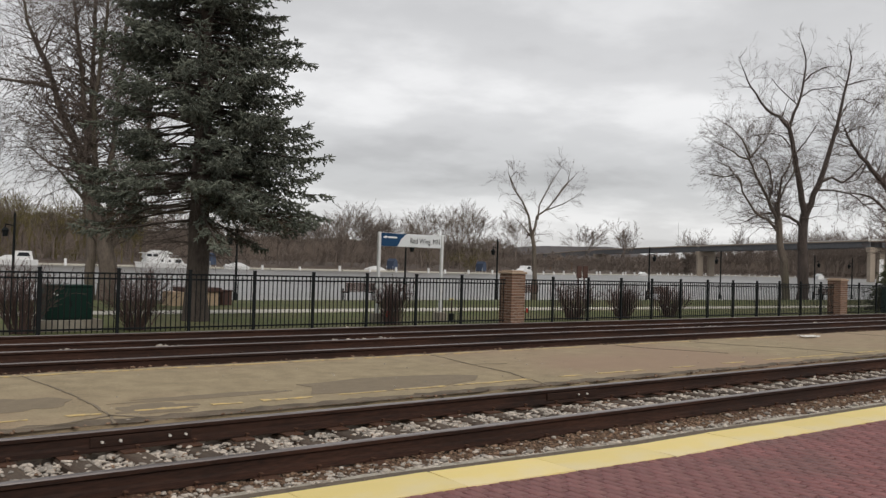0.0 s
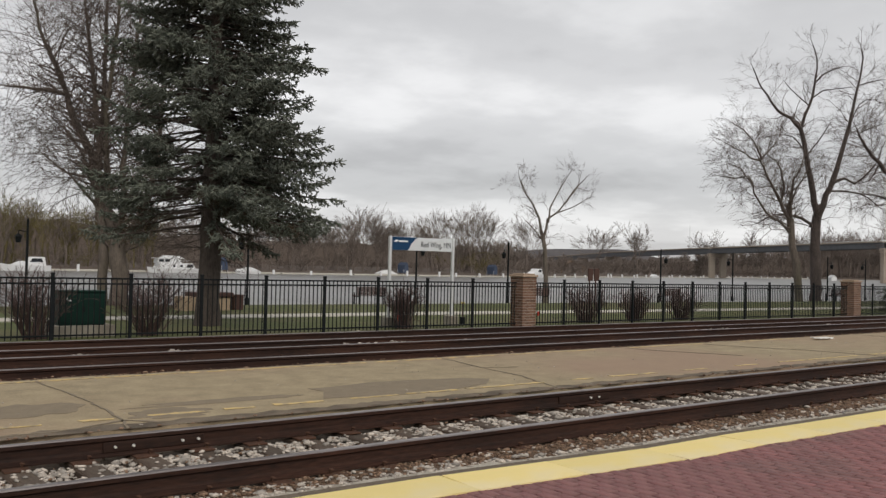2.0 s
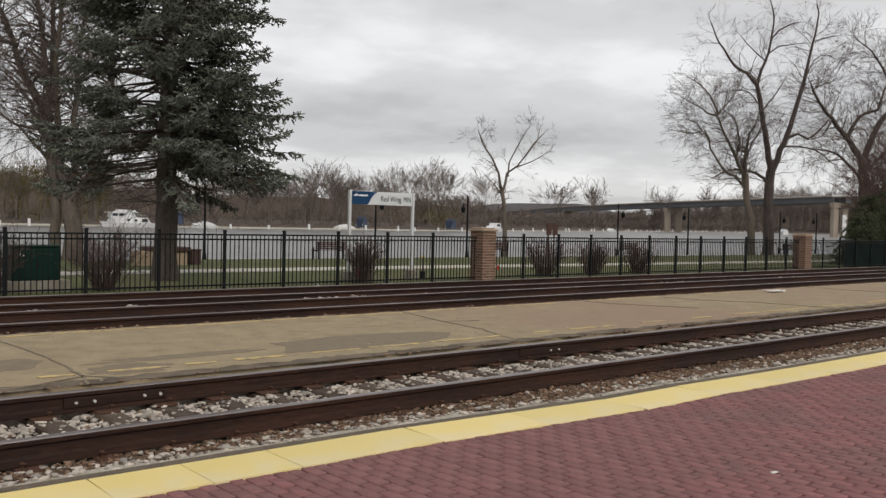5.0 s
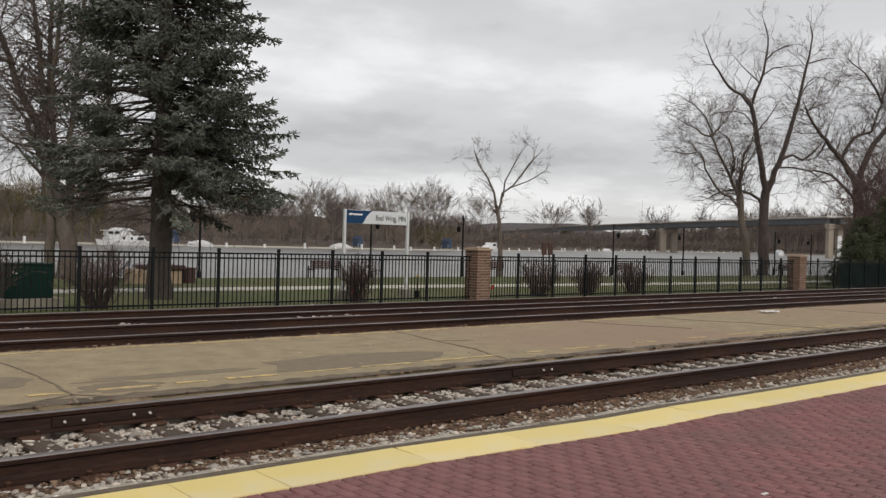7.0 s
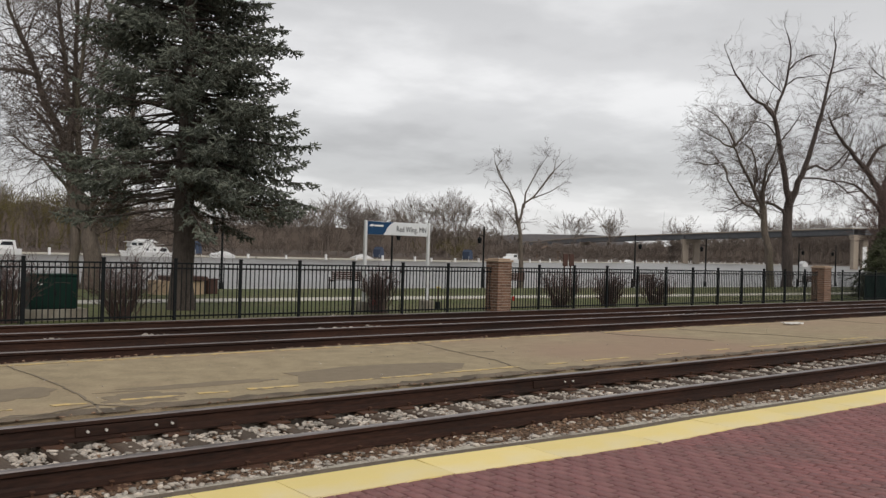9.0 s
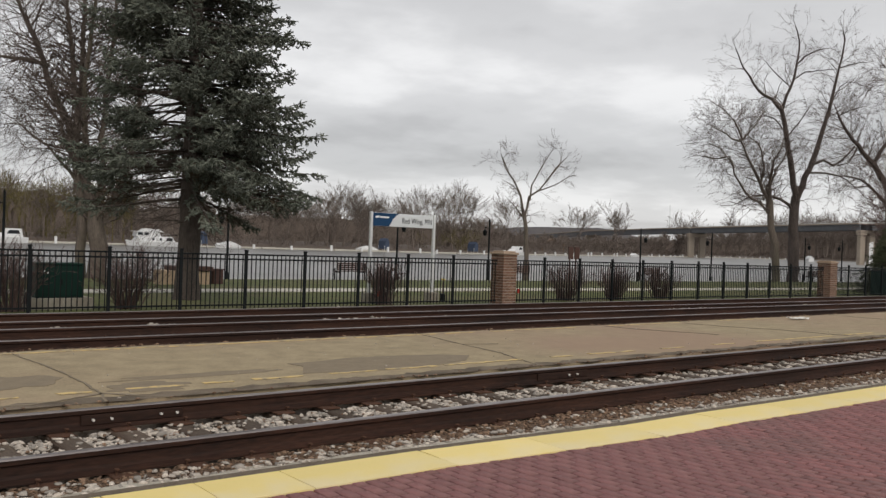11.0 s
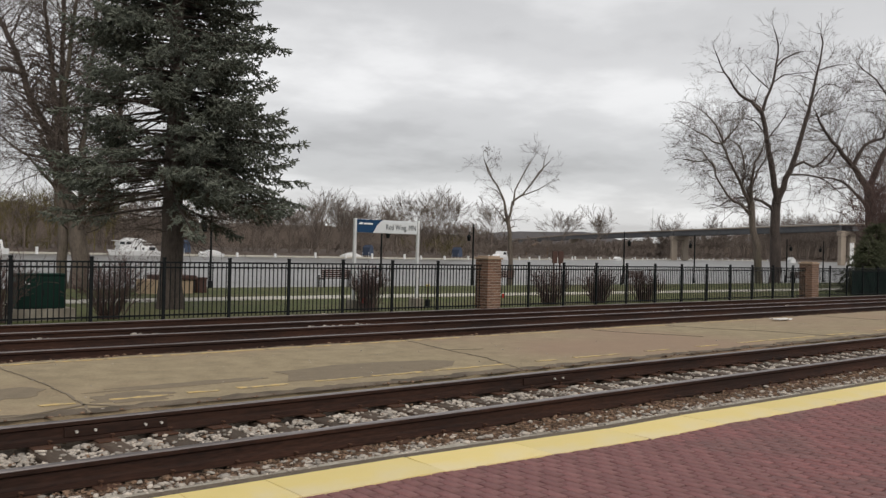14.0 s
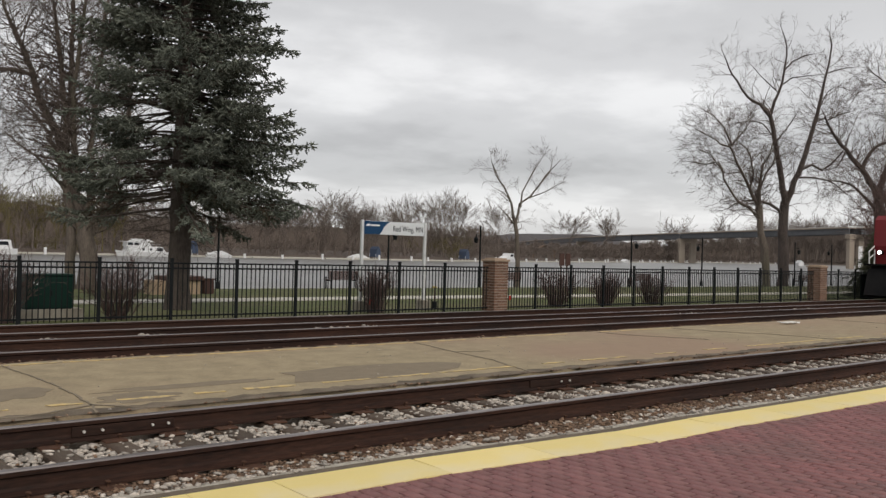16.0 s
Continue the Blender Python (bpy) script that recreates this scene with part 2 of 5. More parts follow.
def water_material():
    m = mat("river_water", (0.125, 0.12, 0.11), (0.16, 0.15, 0.14), 0.05, 0.34, 0.0, fine=1, spec=0.5)
    n, l = m.node_tree.nodes, m.node_tree.links
    co, mp, nz, bp = n.new("ShaderNodeTexCoord"), n.new("ShaderNodeMapping"), n.new("ShaderNodeTexNoise"), n.new("ShaderNodeBump")
    mp.inputs["Scale"].default_value = (0.5, 1.0, 1.0)
    mp.inputs["Rotation"].default_value = (0, 0, radians(20))
    nz.inputs["Scale"].default_value, nz.inputs["Detail"].default_value = 0.9, 5
    bp.inputs["Strength"].default_value, bp.inputs["Distance"].default_value = 0.5, 0.3
    l.new(co.outputs["Object"], mp.inputs[0])
    l.new(mp.outputs[0], nz.inputs["Vector"])
    l.new(nz.outputs[0], bp.inputs["Height"])
    l.new(bp.outputs[0], n["Principled BSDF"].inputs["Normal"])
    return m


M["water"] = water_material()


def paver_sheet_material():
    m = mat("red_paver_sheet", (0.185, 0.078, 0.077), (0.31, 0.146, 0.142), 14, 0.75, 0.3, fine=80)
    n, l = m.node_tree.nodes, m.node_tree.links
    b = n["Principled BSDF"]
    col = b.inputs["Base Color"].links[0].from_socket
    co, mp, br, mx = n.new("ShaderNodeTexCoord"), n.new("ShaderNodeMapping"), n.new("ShaderNodeTexBrick"), n.new("ShaderNodeMix")
    mp.inputs["Rotation"].default_value = (0, 0, radians(90))
    br.inputs["Scale"].default_value, br.inputs["Brick Width"].default_value, br.inputs["Row Height"].default_value, br.inputs["Mortar Size"].default_value = 1.0, 0.203, 0.1015, 0.006
    mx.data_type = "RGBA"
    l.new(co.outputs["Object"], mp.inputs[0])
    l.new(mp.outputs[0], br.inputs["Vector"])
    l.new(br.outputs["Fac"], mx.inputs[0])
    l.new(col, mx.inputs[6])
    mx.inputs[7].default_value = (0.035, 0.026, 0.025, 1)
    l.new(mx.outputs[2], b.inputs["Base Color"])
    return m


M["paver_sheet"] = paver_sheet_material()


# ---- mesh helpers ----
def mesh_of(name, verts, faces, material, smooth=False):
    me = bpy.data.meshes.new(name)
    me.from_pydata([tuple(p) for p in verts], [], [tuple(f) for f in faces])
    me.materials.append(material)
    if smooth:
        me.polygons.foreach_set("use_smooth", [True] * len(me.polygons))
    me.update()
    return me


def fast_mesh(name, verts, quads, material, smooth=False):
    """A mesh from arrays: verts (n, 3) and faces (m, 3 or 4)."""
    me = bpy.data.meshes.new(name)
    k = quads.shape[1]
    me.vertices.add(len(verts))
    me.vertices.foreach_set("co", np.ascontiguousarray(verts, dtype=np.float32).ravel())
    me.loops.add(quads.size)
    me.loops.foreach_set("vertex_index", np.ascontiguousarray(quads, dtype=np.int32).ravel())
    me.polygons.add(len(quads))
    me.polygons.foreach_set("loop_start", np.arange(0, quads.size, k, dtype=np.int32))
    me.polygons.foreach_set("loop_total", np.full(len(quads), k, dtype=np.int32))
    if smooth:
        me.polygons.foreach_set("use_smooth", np.ones(len(quads), dtype=bool))
    me.materials.append(material)
    me.update(calc_edges=True)
    me.validate()
    return me


def part(name, bm, material, parent, label=""):
    """Links a bmesh, or a finished mesh, as one object under a thing or a part."""
    if isinstance(bm, bmesh.types.BMesh):
        me = bpy.data.meshes.new(name)
        bm.to_mesh(me)
        bm.free()
        me.materials.append(material)
    else:
        me = bm
    ob = new(name, me)
    ob.parent = parent
    return tagged(ob, label)


def thing(name, label, category, group="", kind="", at=(0, 0, 0), turn=0.0):
    ob = new(name)
    ob.matrix_basis = pose(*at, 0, 0, turn)
    return tagged(ob, label, category, group, kind)


def solo(name, bm, material, label, category="", group="", kind=""):
    return tagged(part(name, bm, material, None), label, category, group, kind)


def add_box(bm, x0, x1, y0, y1, z0, z1, bevel=0.0):
    made = bmesh.ops.create_cube(bm, size=1.0, matrix=Matrix.Translation(((x0 + x1) / 2, (y0 + y1) / 2, (z0 + z1) / 2)) @ Matrix.Diagonal((abs(x1 - x0), abs(y1 - y0), abs(z1 - z0), 1)))
    if bevel:
        edges = list({e for v in made["verts"] for e in v.link_edges})
        bmesh.ops.bevel(bm, geom=edges, offset=bevel, segments=1, affect="EDGES")
    return bm


def box(x0, x1, y0, y1, z0, z1, bevel=0.0):
    return add_box(bmesh.new(), x0, x1, y0, y1, z0, z1, bevel)


def add_tube(bm, p0, p1, r0, r1=None, sides=8):
    p0, p1 = Vector(p0), Vector(p1)
    d = p1 - p0
    m = Matrix.Translation((p0 + p1) / 2) @ d.to_track_quat("Z", "Y").to_matrix().to_4x4()
    bmesh.ops.create_cone(bm, cap_ends=True, segments=sides, radius1=r0, radius2=r0 if r1 is None else r1, depth=d.length, matrix=m)
    return bm


def tube(p0, p1, r0, r1=None, sides=8):
    return add_tube(bmesh.new(), p0, p1, r0, r1, sides)


def prism(outline, axis, a, b):
    """A closed outline of pairs, swept along one axis from a to b."""
    put = {"x": lambda u, v, w: (w, u, v), "y": lambda u, v, w: (u, w, v), "z": lambda u, v, w: (u, v, w)}[axis]
    bm = bmesh.new()
    ends = [[bm.verts.new(put(u, v, w)) for u, v in outline] for w in (a, b)]
    k = len(outline)
    for i in range(k):
        bm.faces.new((ends[0][i], ends[0][(i + 1) % k], ends[1][(i + 1) % k], ends[1][i]))
    bm.faces.new(ends[0][::-1])
    bm.faces.new(ends[1])
    bmesh.ops.recalc_face_normals(bm, faces=bm.faces)
    return bm


def seg_arrays(segs, sides):
    """Tapered tubes for segments (n, 8): start, end, both radii."""
    s = np.asarray(segs, dtype=np.float64)
    p0, p1, r0, r1 = s[:, 0:3], s[:, 3:6], s[:, 6], s[:, 7]
    d = p1 - p0
    d /= np.maximum(np.linalg.norm(d, axis=1, keepdims=True), 1e-9)
    ref = np.where(np.abs(d[:, 2:3]) > 0.9, np.array([[1.0, 0, 0]]), np.array([[0, 0, 1.0]]))
    u = np.cross(d, ref)
    u /= np.linalg.norm(u, axis=1, keepdims=True)
    w = np.cross(d, u)
    ang = np.arange(sides) * 2 * np.pi / sides
    ring = u[:, None, :] * np.cos(ang)[None, :, None] + w[:, None, :] * np.sin(ang)[None, :, None]
    v = np.concatenate([p0[:, None, :] + ring * r0[:, None, None], p1[:, None, :] + ring * r1[:, None, None]], axis=1)
    i = np.arange(sides)
    q = np.stack([i, (i + 1) % sides, (i + 1) % sides + sides, i + sides], axis=1)
    quads = (np.arange(len(s)) * 2 * sides)[:, None, None] + q[None]
    return v.reshape(-1, 3), quads.reshape(-1, 4)


def seg_mesh(name, segs, sides, material):
    v, q = seg_arrays(segs, sides)
    return fast_mesh(name, v, q, material, smooth=sides > 4)


def joined_tube(name, segs, sides, material):
    """One skin along a chain of segments (n, 8)."""
    s = np.asarray(segs)
    pts = np.vstack([s[:, 0:3], s[-1:, 3:6]])
    rad = np.concatenate([s[:, 6], s[-1:, 7]])
    d = np.gradient(pts, axis=0) if len(pts) > 1 else pts
    d /= np.maximum(np.linalg.norm(d, axis=1, keepdims=True), 1e-9)
    ref = np.array([0.83, 0.55, 0.0])
    u = np.cross(d, ref)
    u /= np.maximum(np.linalg.norm(u, axis=1, keepdims=True), 1e-9)
    w = np.cross(d, u)
    ang = np.arange(sides) * 2 * np.pi / sides
    ring = pts[:, None] + (u[:, None] * np.cos(ang)[None, :, None] + w[:, None] * np.sin(ang)[None, :, None]) * rad[:, None, None]
    i = np.arange(sides)
    q = np.stack([i, (i + 1) % sides, (i + 1) % sides + sides, i + sides], axis=1)
    quads = (np.arange(len(pts) - 1) * sides)[:, None, None] + q[None]
    return fast_mesh(name, ring.reshape(-1, 3), quads.reshape(-1, 4), material, smooth=True)


# ---- the large structure ----
def lawn_z(y):
    return -0.12 - 0.02 * (y - 18.8)


def near_bank(x):
    return 42.6 - 0.062 * min(max(x, 0), 90)


def far_bank(x):
    return 196.0 + 0.42 * max(x - 165, 0) ** 1.0 if x < 500 else 336.7 + 0.12 * (x - 500)


WATER_Z = -1.3


def build_ground():
    xs = [-3000, -900, -300, -120, -60] + [i * 6 for i in range(-7, 30)] + [190, 220, 260, 300, 350, 400, 460, 520, 600, 800, 1200, 2000, 4500]
    rng = random.Random(5)
    rows = []
    for x in xs:
        nb, fb = near_bank(x), far_bank(x)
        rows.append([(x, -600, -0.32), (x, -20, -0.32), (x, 4.4, -0.32), (x, 12.6, -0.32), (x, 17.7, -0.25), (x, 18.4, -0.15), (x, 24, lawn_z(24)), (x, 32, lawn_z(32)),
                     (x, nb - 2.2, lawn_z(nb - 2) + 0.02), (x, nb - 0.4, lawn_z(nb) - 0.08 + rng.uniform(-0.04, 0.04)), (x, nb + 1.2, -1.5), (x, nb + 12, -3.0),
                     (x, fb - 9, -3.0), (x, fb, -1.35), (x, fb + 4, -0.4), (x, fb + 40, 0.6), (x, fb + 400, 2.0), (x, fb + 4200, 4.0)])
    k = len(rows[0])
    verts = [p for r in rows for p in r]
    faces, kinds = [], []
    for i in range(len(rows) - 1):
        for j in range(k - 1):
            faces.append((i * k + j, (i + 1) * k + j, (i + 1) * k + j + 1, i * k + j + 1))
            kinds.append(1 if j < 5 else (0 if j < 10 else 2))
    me = mesh_of("ground", verts, faces, M["grass"])
    me.materials.append(M["dirt"])
    me.materials.append(M["far_soil"])
    me.polygons.foreach_set("material_index", kinds)
    tagged(new("ground", me), "trackside dirt and ballast, spring lawn and wooded river banks", "ground", kind="structure")


build_ground()
solo("water", mesh_of("water", [(-3000, 36, WATER_Z), (4500, 36, WATER_Z), (4500, 900, WATER_Z), (-3000, 900, WATER_Z)], [(0, 1, 2, 3)], M["water"]), None,
     "wide grey river with small ripples under an overcast sky", "river", kind="structure")


def build_path():
    line = [(-60, 27.4, 29.6), (-10, 27.0, 29.2), (12, 26.7, 28.7), (22, 26.3, 28.5), (35, 25.2, 27.2), (50, 24.4, 26.2), (70, 24.0, 25.8), (160, 24.0, 25.8)]
    verts, faces = [], []
    for x, a, b in line:
        verts += [(x, a, lawn_z(a) - 0.05), (x, a, lawn_z(a) + 0.03), (x, b, lawn_z(b) + 0.03), (x, b, lawn_z(b) - 0.05)]
    for i in range(len(line) - 1):
        for j in range(3):
            faces.append((i * 4 + j, i * 4 + j + 1, i * 4 + j + 5, i * 4 + j + 4))
    solo("pavement", mesh_of("pavement", verts, faces, M["path"]), None, "pale concrete footpath across the riverside lawn", "footpath", kind="structure")


build_path()

# asphalt island between the tracks
ISLAND_Z = -0.05


def ragged_edge(rng, x0, x1, y, step, amount):
    out, x = [], x0
    while x < x1:
        out.append((x, y + rng.uniform(-amount, amount)))
        x += step * rng.uniform(0.6, 1.4)
    return out + [(x1, y)]


def build_island():
    rng = random.Random(11)
    near = [(-60, 8.46)] + ragged_edge(rng, -1, 34, 8.46, 0.35, 0.03) + [(260, 8.46)]
    far = [(-60, 12.42)] + ragged_edge(rng, -1, 48, 12.42, 0.35, 0.05) + [(260, 12.42)]
    bm = prism(near + far[::-1], "z", -0.30, ISLAND_Z)
    solo("pavement_island", bm, M["asphalt"], "worn tan asphalt boarding platform between the tracks", "platform", kind="structure")


build_island()


def flat_piece(name, outline, z, material, parent, label=""):
    """A thin slab that follows an outline, 4 mm thick."""
    return part(name, prism(outline, "z", z, z + 0.004), material, parent, label)


def blob(rng, cx, cy, rx, ry, n=26, rough=0.18, lean=0.0):
    out = []
    for i in range(n):
        a = 2 * math.pi * i / n
        k = 1 + rng.uniform(-rough, rough)
        x, y = rx * math.cos(a) * k, ry * math.sin(a) * k
        out.append((cx + x + lean * y, cy + y))
    return out


def ribbon(points, width, rng, wobble=0.3):
    left, right = [], []
    for i, (x, y) in enumerate(points):
        a, b = points[max(i - 1, 0)], points[min(i + 1, len(points) - 1)]
        d = Vector((b[0] - a[0], b[1] - a[1])).normalized()
        w = width * rng.uniform(1 - wobble, 1 + wobble) / 2
        left.append((x - d.y * w, y + d.x * w))
        right.append((x + d.y * w, y - d.x * w))
    return left + right[::-1]


def wander(rng, points, step, amount):
    out = []
    for (x0, y0), (x1, y1) in zip(points, points[1:]):
        n = max(int(math.hypot(x1 - x0, y1 - y0) / step), 1)
        for i in range(n):
            out.append((x0 + (x1 - x0) * i / n + rng.uniform(-amount, amount), y0 + (y1 - y0) * i / n + rng.uniform(-amount, amount)))
    return out + [points[-1]]


def build_island_marks():
    rng = random.Random(3)
    marks = thing("island_marks", "worn yellow edge lines, cracks and dark patches on the asphalt", "surface marks", kind="structure", at=(0, 0, ISLAND_Z))
    flat_piece("patch", [(5.45, 9.2), (6.2, 9.05), (7.1, 8.98), (7.5, 9.12), (8.1, 9.3), (8.5, 9.7), (8.1, 9.95), (7.4, 10.1), (6.7, 10.15), (6.1, 10.02), (5.7, 10.0), (5.75, 9.7)], 0, M["patch"], marks, "dark asphalt patch")
    flat_piece("patch", blob(rng, 2.35, 9.95, 0.62, 0.42, lean=0.2), 0, M["patch"], marks, "dark asphalt patch")
    flat_piece("patch", blob(rng, 4.3, 9.6, 0.9, 0.14, rough=0.3), 0, M["patch"], marks)
    flat_piece("patch", blob(rng, 3.55, 9.1, 0.42, 0.3, rough=0.2), 0, M["patch"], marks)
    flat_piece("dirty_edge", ragged_edge(rng, -4, 34, 8.435, 0.3, 0.015) + ragged_edge(rng, -4, 34, 8.68, 0.13, 0.07)[::-1], 0, M["grime"], marks, "grimy strip beside the rail")
    for a, b in ((1.4, 2.27), (2.62, 2.95), (3.3, 3.9), (4.12, 4.47), (4.72, 5.35), (5.72, 6.4), (6.55, 7.35), (7.5, 8.9), (9.5, 9.9), (10.35, 11.35), (12.1, 12.7), (13.6, 14.2), (14.9, 17.7), (18.3, 19.4), (20.5, 24)):
        line = wander(rng, [(a, 9.04), (b, 9.02)], 0.07, 0.012)
        flat_piece("painted_dash", ribbon(line, 0.085, rng, 0.5), 0.004, M["worn_yellow"], marks)
    for a, b in ((-2, 5.2), (5.3, 8.0), (8.2, 10.9), (11.2, 13.5), (14.5, 17), (18.5, 21)):
        line = wander(rng, [(a, 12.2), (b, 12.2)], 0.15, 0.012)
        flat_piece("painted_line", ribbon(line, 0.075, rng, 0.5), 0.004, M["worn_yellow"], marks)
    for pts, w in (([(2.97, 12.3), (3.05, 11.0), (3.06, 9.93), (3.0, 8.9), (2.9, 8.45)], 0.015), ([(3.0, 8.9), (3.3, 8.6), (3.5, 8.42)], 0.02), ([(3.0, 8.9), (2.4, 8.62), (1.2, 8.56)], 0.02),
                   ([(9.6, 12.3), (9.5, 11.8), (9.3, 10.8), (9.12, 9.7), (8.65, 8.43)], 0.018), ([(9.3, 10.8), (9.9, 10.6)], 0.02), ([(14.4, 12.2), (14.57, 11.5), (15.35, 10.1)], 0.03),
                   ([(16.9, 12.2), (17.3, 11.0), (17.85, 10.2), (18.2, 8.5)], 0.03), ([(24, 12.3), (24.6, 8.5)], 0.03)):
        flat_piece("crack", ribbon(wander(rng, pts, 0.1, 0.022), w * 1.7, rng, 0.6), 0.005, M["crack"], marks)


build_island_marks()


# ---- tracks ----
RAIL = [(-0.075, -0.178), (0.075, -0.178), (0.075, -0.166), (0.018, -0.145), (0.009, -0.12), (0.009, -0.055), (0.034, -0.042), (0.037, -0.012), (0.03, -0.002),
        (-0.03, -0.002), (-0.037, -0.012), (-0.034, -0.042), (-0.009, -0.055), (-0.009, -0.12), (-0.018, -0.145), (-0.075, -0.166)]
HEAD = [(-0.0375, -0.010), (0.0375, -0.010), (0.031, 0.0), (-0.031, 0.0)]


def track(name, y0, x0, x1, ties, label):
    """Two rails at y0 and a gauge further, with ties and plates."""
    t = thing(name, label, "railway track")
    for y in (y0, y0 + 1.505):
        r = part("rail", prism([(u + y, v) for u, v in RAIL], "x", x0, x1), M["rail"], t, "rusty steel rail")
        part("rail_head", prism([(u + y, v) for u, v in HEAD], "x", x0, x1), M["rail_top"], r, "worn bright rail head")
    rng = random.Random(int(y0 * 10))
    tie_mesh, plate_mesh, spike_mesh = None, None, None
    for x in ties:
        if tie_mesh is None:
            a = part("tie", box(-0.115, 0.115, -1.28, 1.28, -0.14, 0.0, 0.012), M["tie"], t, "weathered wooden tie")
            p = part("tie_plate", box(-0.10, 0.10, -0.19, 0.19, 0, 0.018, 0.004), M["plate"], t, "rusty tie plate")
            bm = box(-0.009, 0.009, -0.009, 0.009, 0, 0.035)
            add_box(bm, -0.016, 0.016, -0.03, 0.012, 0.033, 0.047, 0.004)
            s = part("spike", bm, M["plate"], t)
            tie_mesh, plate_mesh, spike_mesh = a.data, p.data, s.data
        else:
            a, p, s = (part(n, m, None, t) for n, m in (("tie", tie_mesh), ("tie_plate", plate_mesh), ("spike", spike_mesh)))
        a.matrix_basis = pose(x, y0 + 0.7525, -0.198 + rng.uniform(-0.006, 0.004), 0, 0, rng.uniform(-1.2, 1.2))
        p.matrix_basis = pose(x, y0 + 1.505, -0.197)
        s.matrix_basis = pose(x + 0.05, y0 + 1.505 - 0.10, -0.182)
        q, s1 = part("tie_plate", plate_mesh, None, t), part("spike", spike_mesh, None, t)
        q.matrix_basis = pose(x, y0, -0.197)
        s1.matrix_basis = pose(x - 0.05, y0 - 0.10, -0.182)
    return t


near_track = track("railway_track", 6.46, -60, 420, [0.2 + 0.53 * i for i in range(62)], "rusty steel rails on weathered wooden ties in pale ballast")
track("railway_track", 13.25, -60, 420, [1.0 + 0.56 * i for i in range(60)], "rusty steel rails on ties in dark cinder ballast")
track("railway_track", 15.92, -60, 420, [2.0 + 0.56 * i for i in range(60)], "rusty rails of the siding beside the fence")


def joint_bar(x, bolts):
    j = thing("joint_bar", "rusty rail joint bar with pale bolt heads", "rail joint", at=(x, 6.46 + 1.505, 0), group="rail joints")
    part("bar", box(-0.46, 0.46, -0.036, -0.010, -0.145, -0.056, 0.005), M["rail"], j)
    for dx in bolts:
        part("bolt", tube((dx, -0.035, -0.10), (dx, -0.058, -0.10), 0.013, sides=6), M["bolt"], j, "pale bolt head")


joint_bar(2.97, (-0.36, -0.2, 0.25, 0.40))
joint_bar(8.58, (0.10, 0.26))


def stones(name, rng, boxes, size, material, label):
    """Broken stones scattered over stretches (x0, x1, y0, y1, z, how many)."""
    phi = (1 + 5 ** 0.5) / 2
    ico = np.array([(-1, phi, 0), (1, phi, 0), (-1, -phi, 0), (1, -phi, 0), (0, -1, phi), (0, 1, phi), (0, -1, -phi), (0, 1, -phi), (phi, 0, -1), (phi, 0, 1), (-phi, 0, -1), (-phi, 0, 1)]) / 1.9
    tri = np.array([(0, 11, 5), (0, 5, 1), (0, 1, 7), (0, 7, 10), (0, 10, 11), (1, 5, 9), (5, 11, 4), (11, 10, 2), (10, 7, 6), (7, 1, 8), (3, 9, 4), (3, 4, 2), (3, 2, 6), (3, 6, 8), (3, 8, 9), (4, 9, 5), (2, 4, 11), (6, 2, 10), (8, 6, 7), (9, 8, 1)])
    vs = []
    for x0, x1, y0, y1, z, n in boxes:
        c = np.stack([rng.uniform(x0, x1, n), rng.uniform(y0, y1, n), np.full(n, z)], axis=1)
        r = rng.uniform(size[0], size[1], n) * rng.choice([0.7, 1.0, 1.0, 1.3], n)
        c[:, 2] += r * rng.uniform(0.0, 0.55, n)
        k = rng.uniform(0.6, 1.4, (n, 12, 1))
        sq = np.stack([rng.uniform(0.9, 1.7, n), rng.uniform(0.6, 1.1, n), rng.uniform(0.4, 0.75, n)], axis=1)
        a = rng.uniform(0, 2 * np.pi, n)
        p = ico[None] * k * sq[:, None, :] * r[:, None, None]
        px = p[:, :, 0] * np.cos(a)[:, None] - p[:, :, 1] * np.sin(a)[:, None]
        py = p[:, :, 0] * np.sin(a)[:, None] + p[:, :, 1] * np.cos(a)[:, None]
        vs.append(np.stack([px, py, p[:, :, 2]], axis=2) + c[:, None, :])
    v = np.concatenate(vs)
    f = (np.arange(len(v)) * 12)[:, None, None] + tri[None]
    solo(name, fast_mesh(name, v.reshape(-1, 3), f.reshape(-1, 3), material), None, label, "ballast", kind="stuff")


def strip_line(x):
    """Middle of the uneven edge strip at x, and its slope."""
    stops = [(-9, 5.33), (2.0, 5.33), (4.2, 5.29), (6.7, 5.12), (7.9, 5.14), (9, 5.10), (10, 5.075), (11.5, 5.06), (16, 5.05), (80, 5.05)]
    for (x0, y0), (x1, y1) in zip(stops, stops[1:]):
        if x < x1:
            return y0 + (y1 - y0) * (x - x0) / (x1 - x0), (y1 - y0) / (x1 - x0)
    return 5.05, 0.0


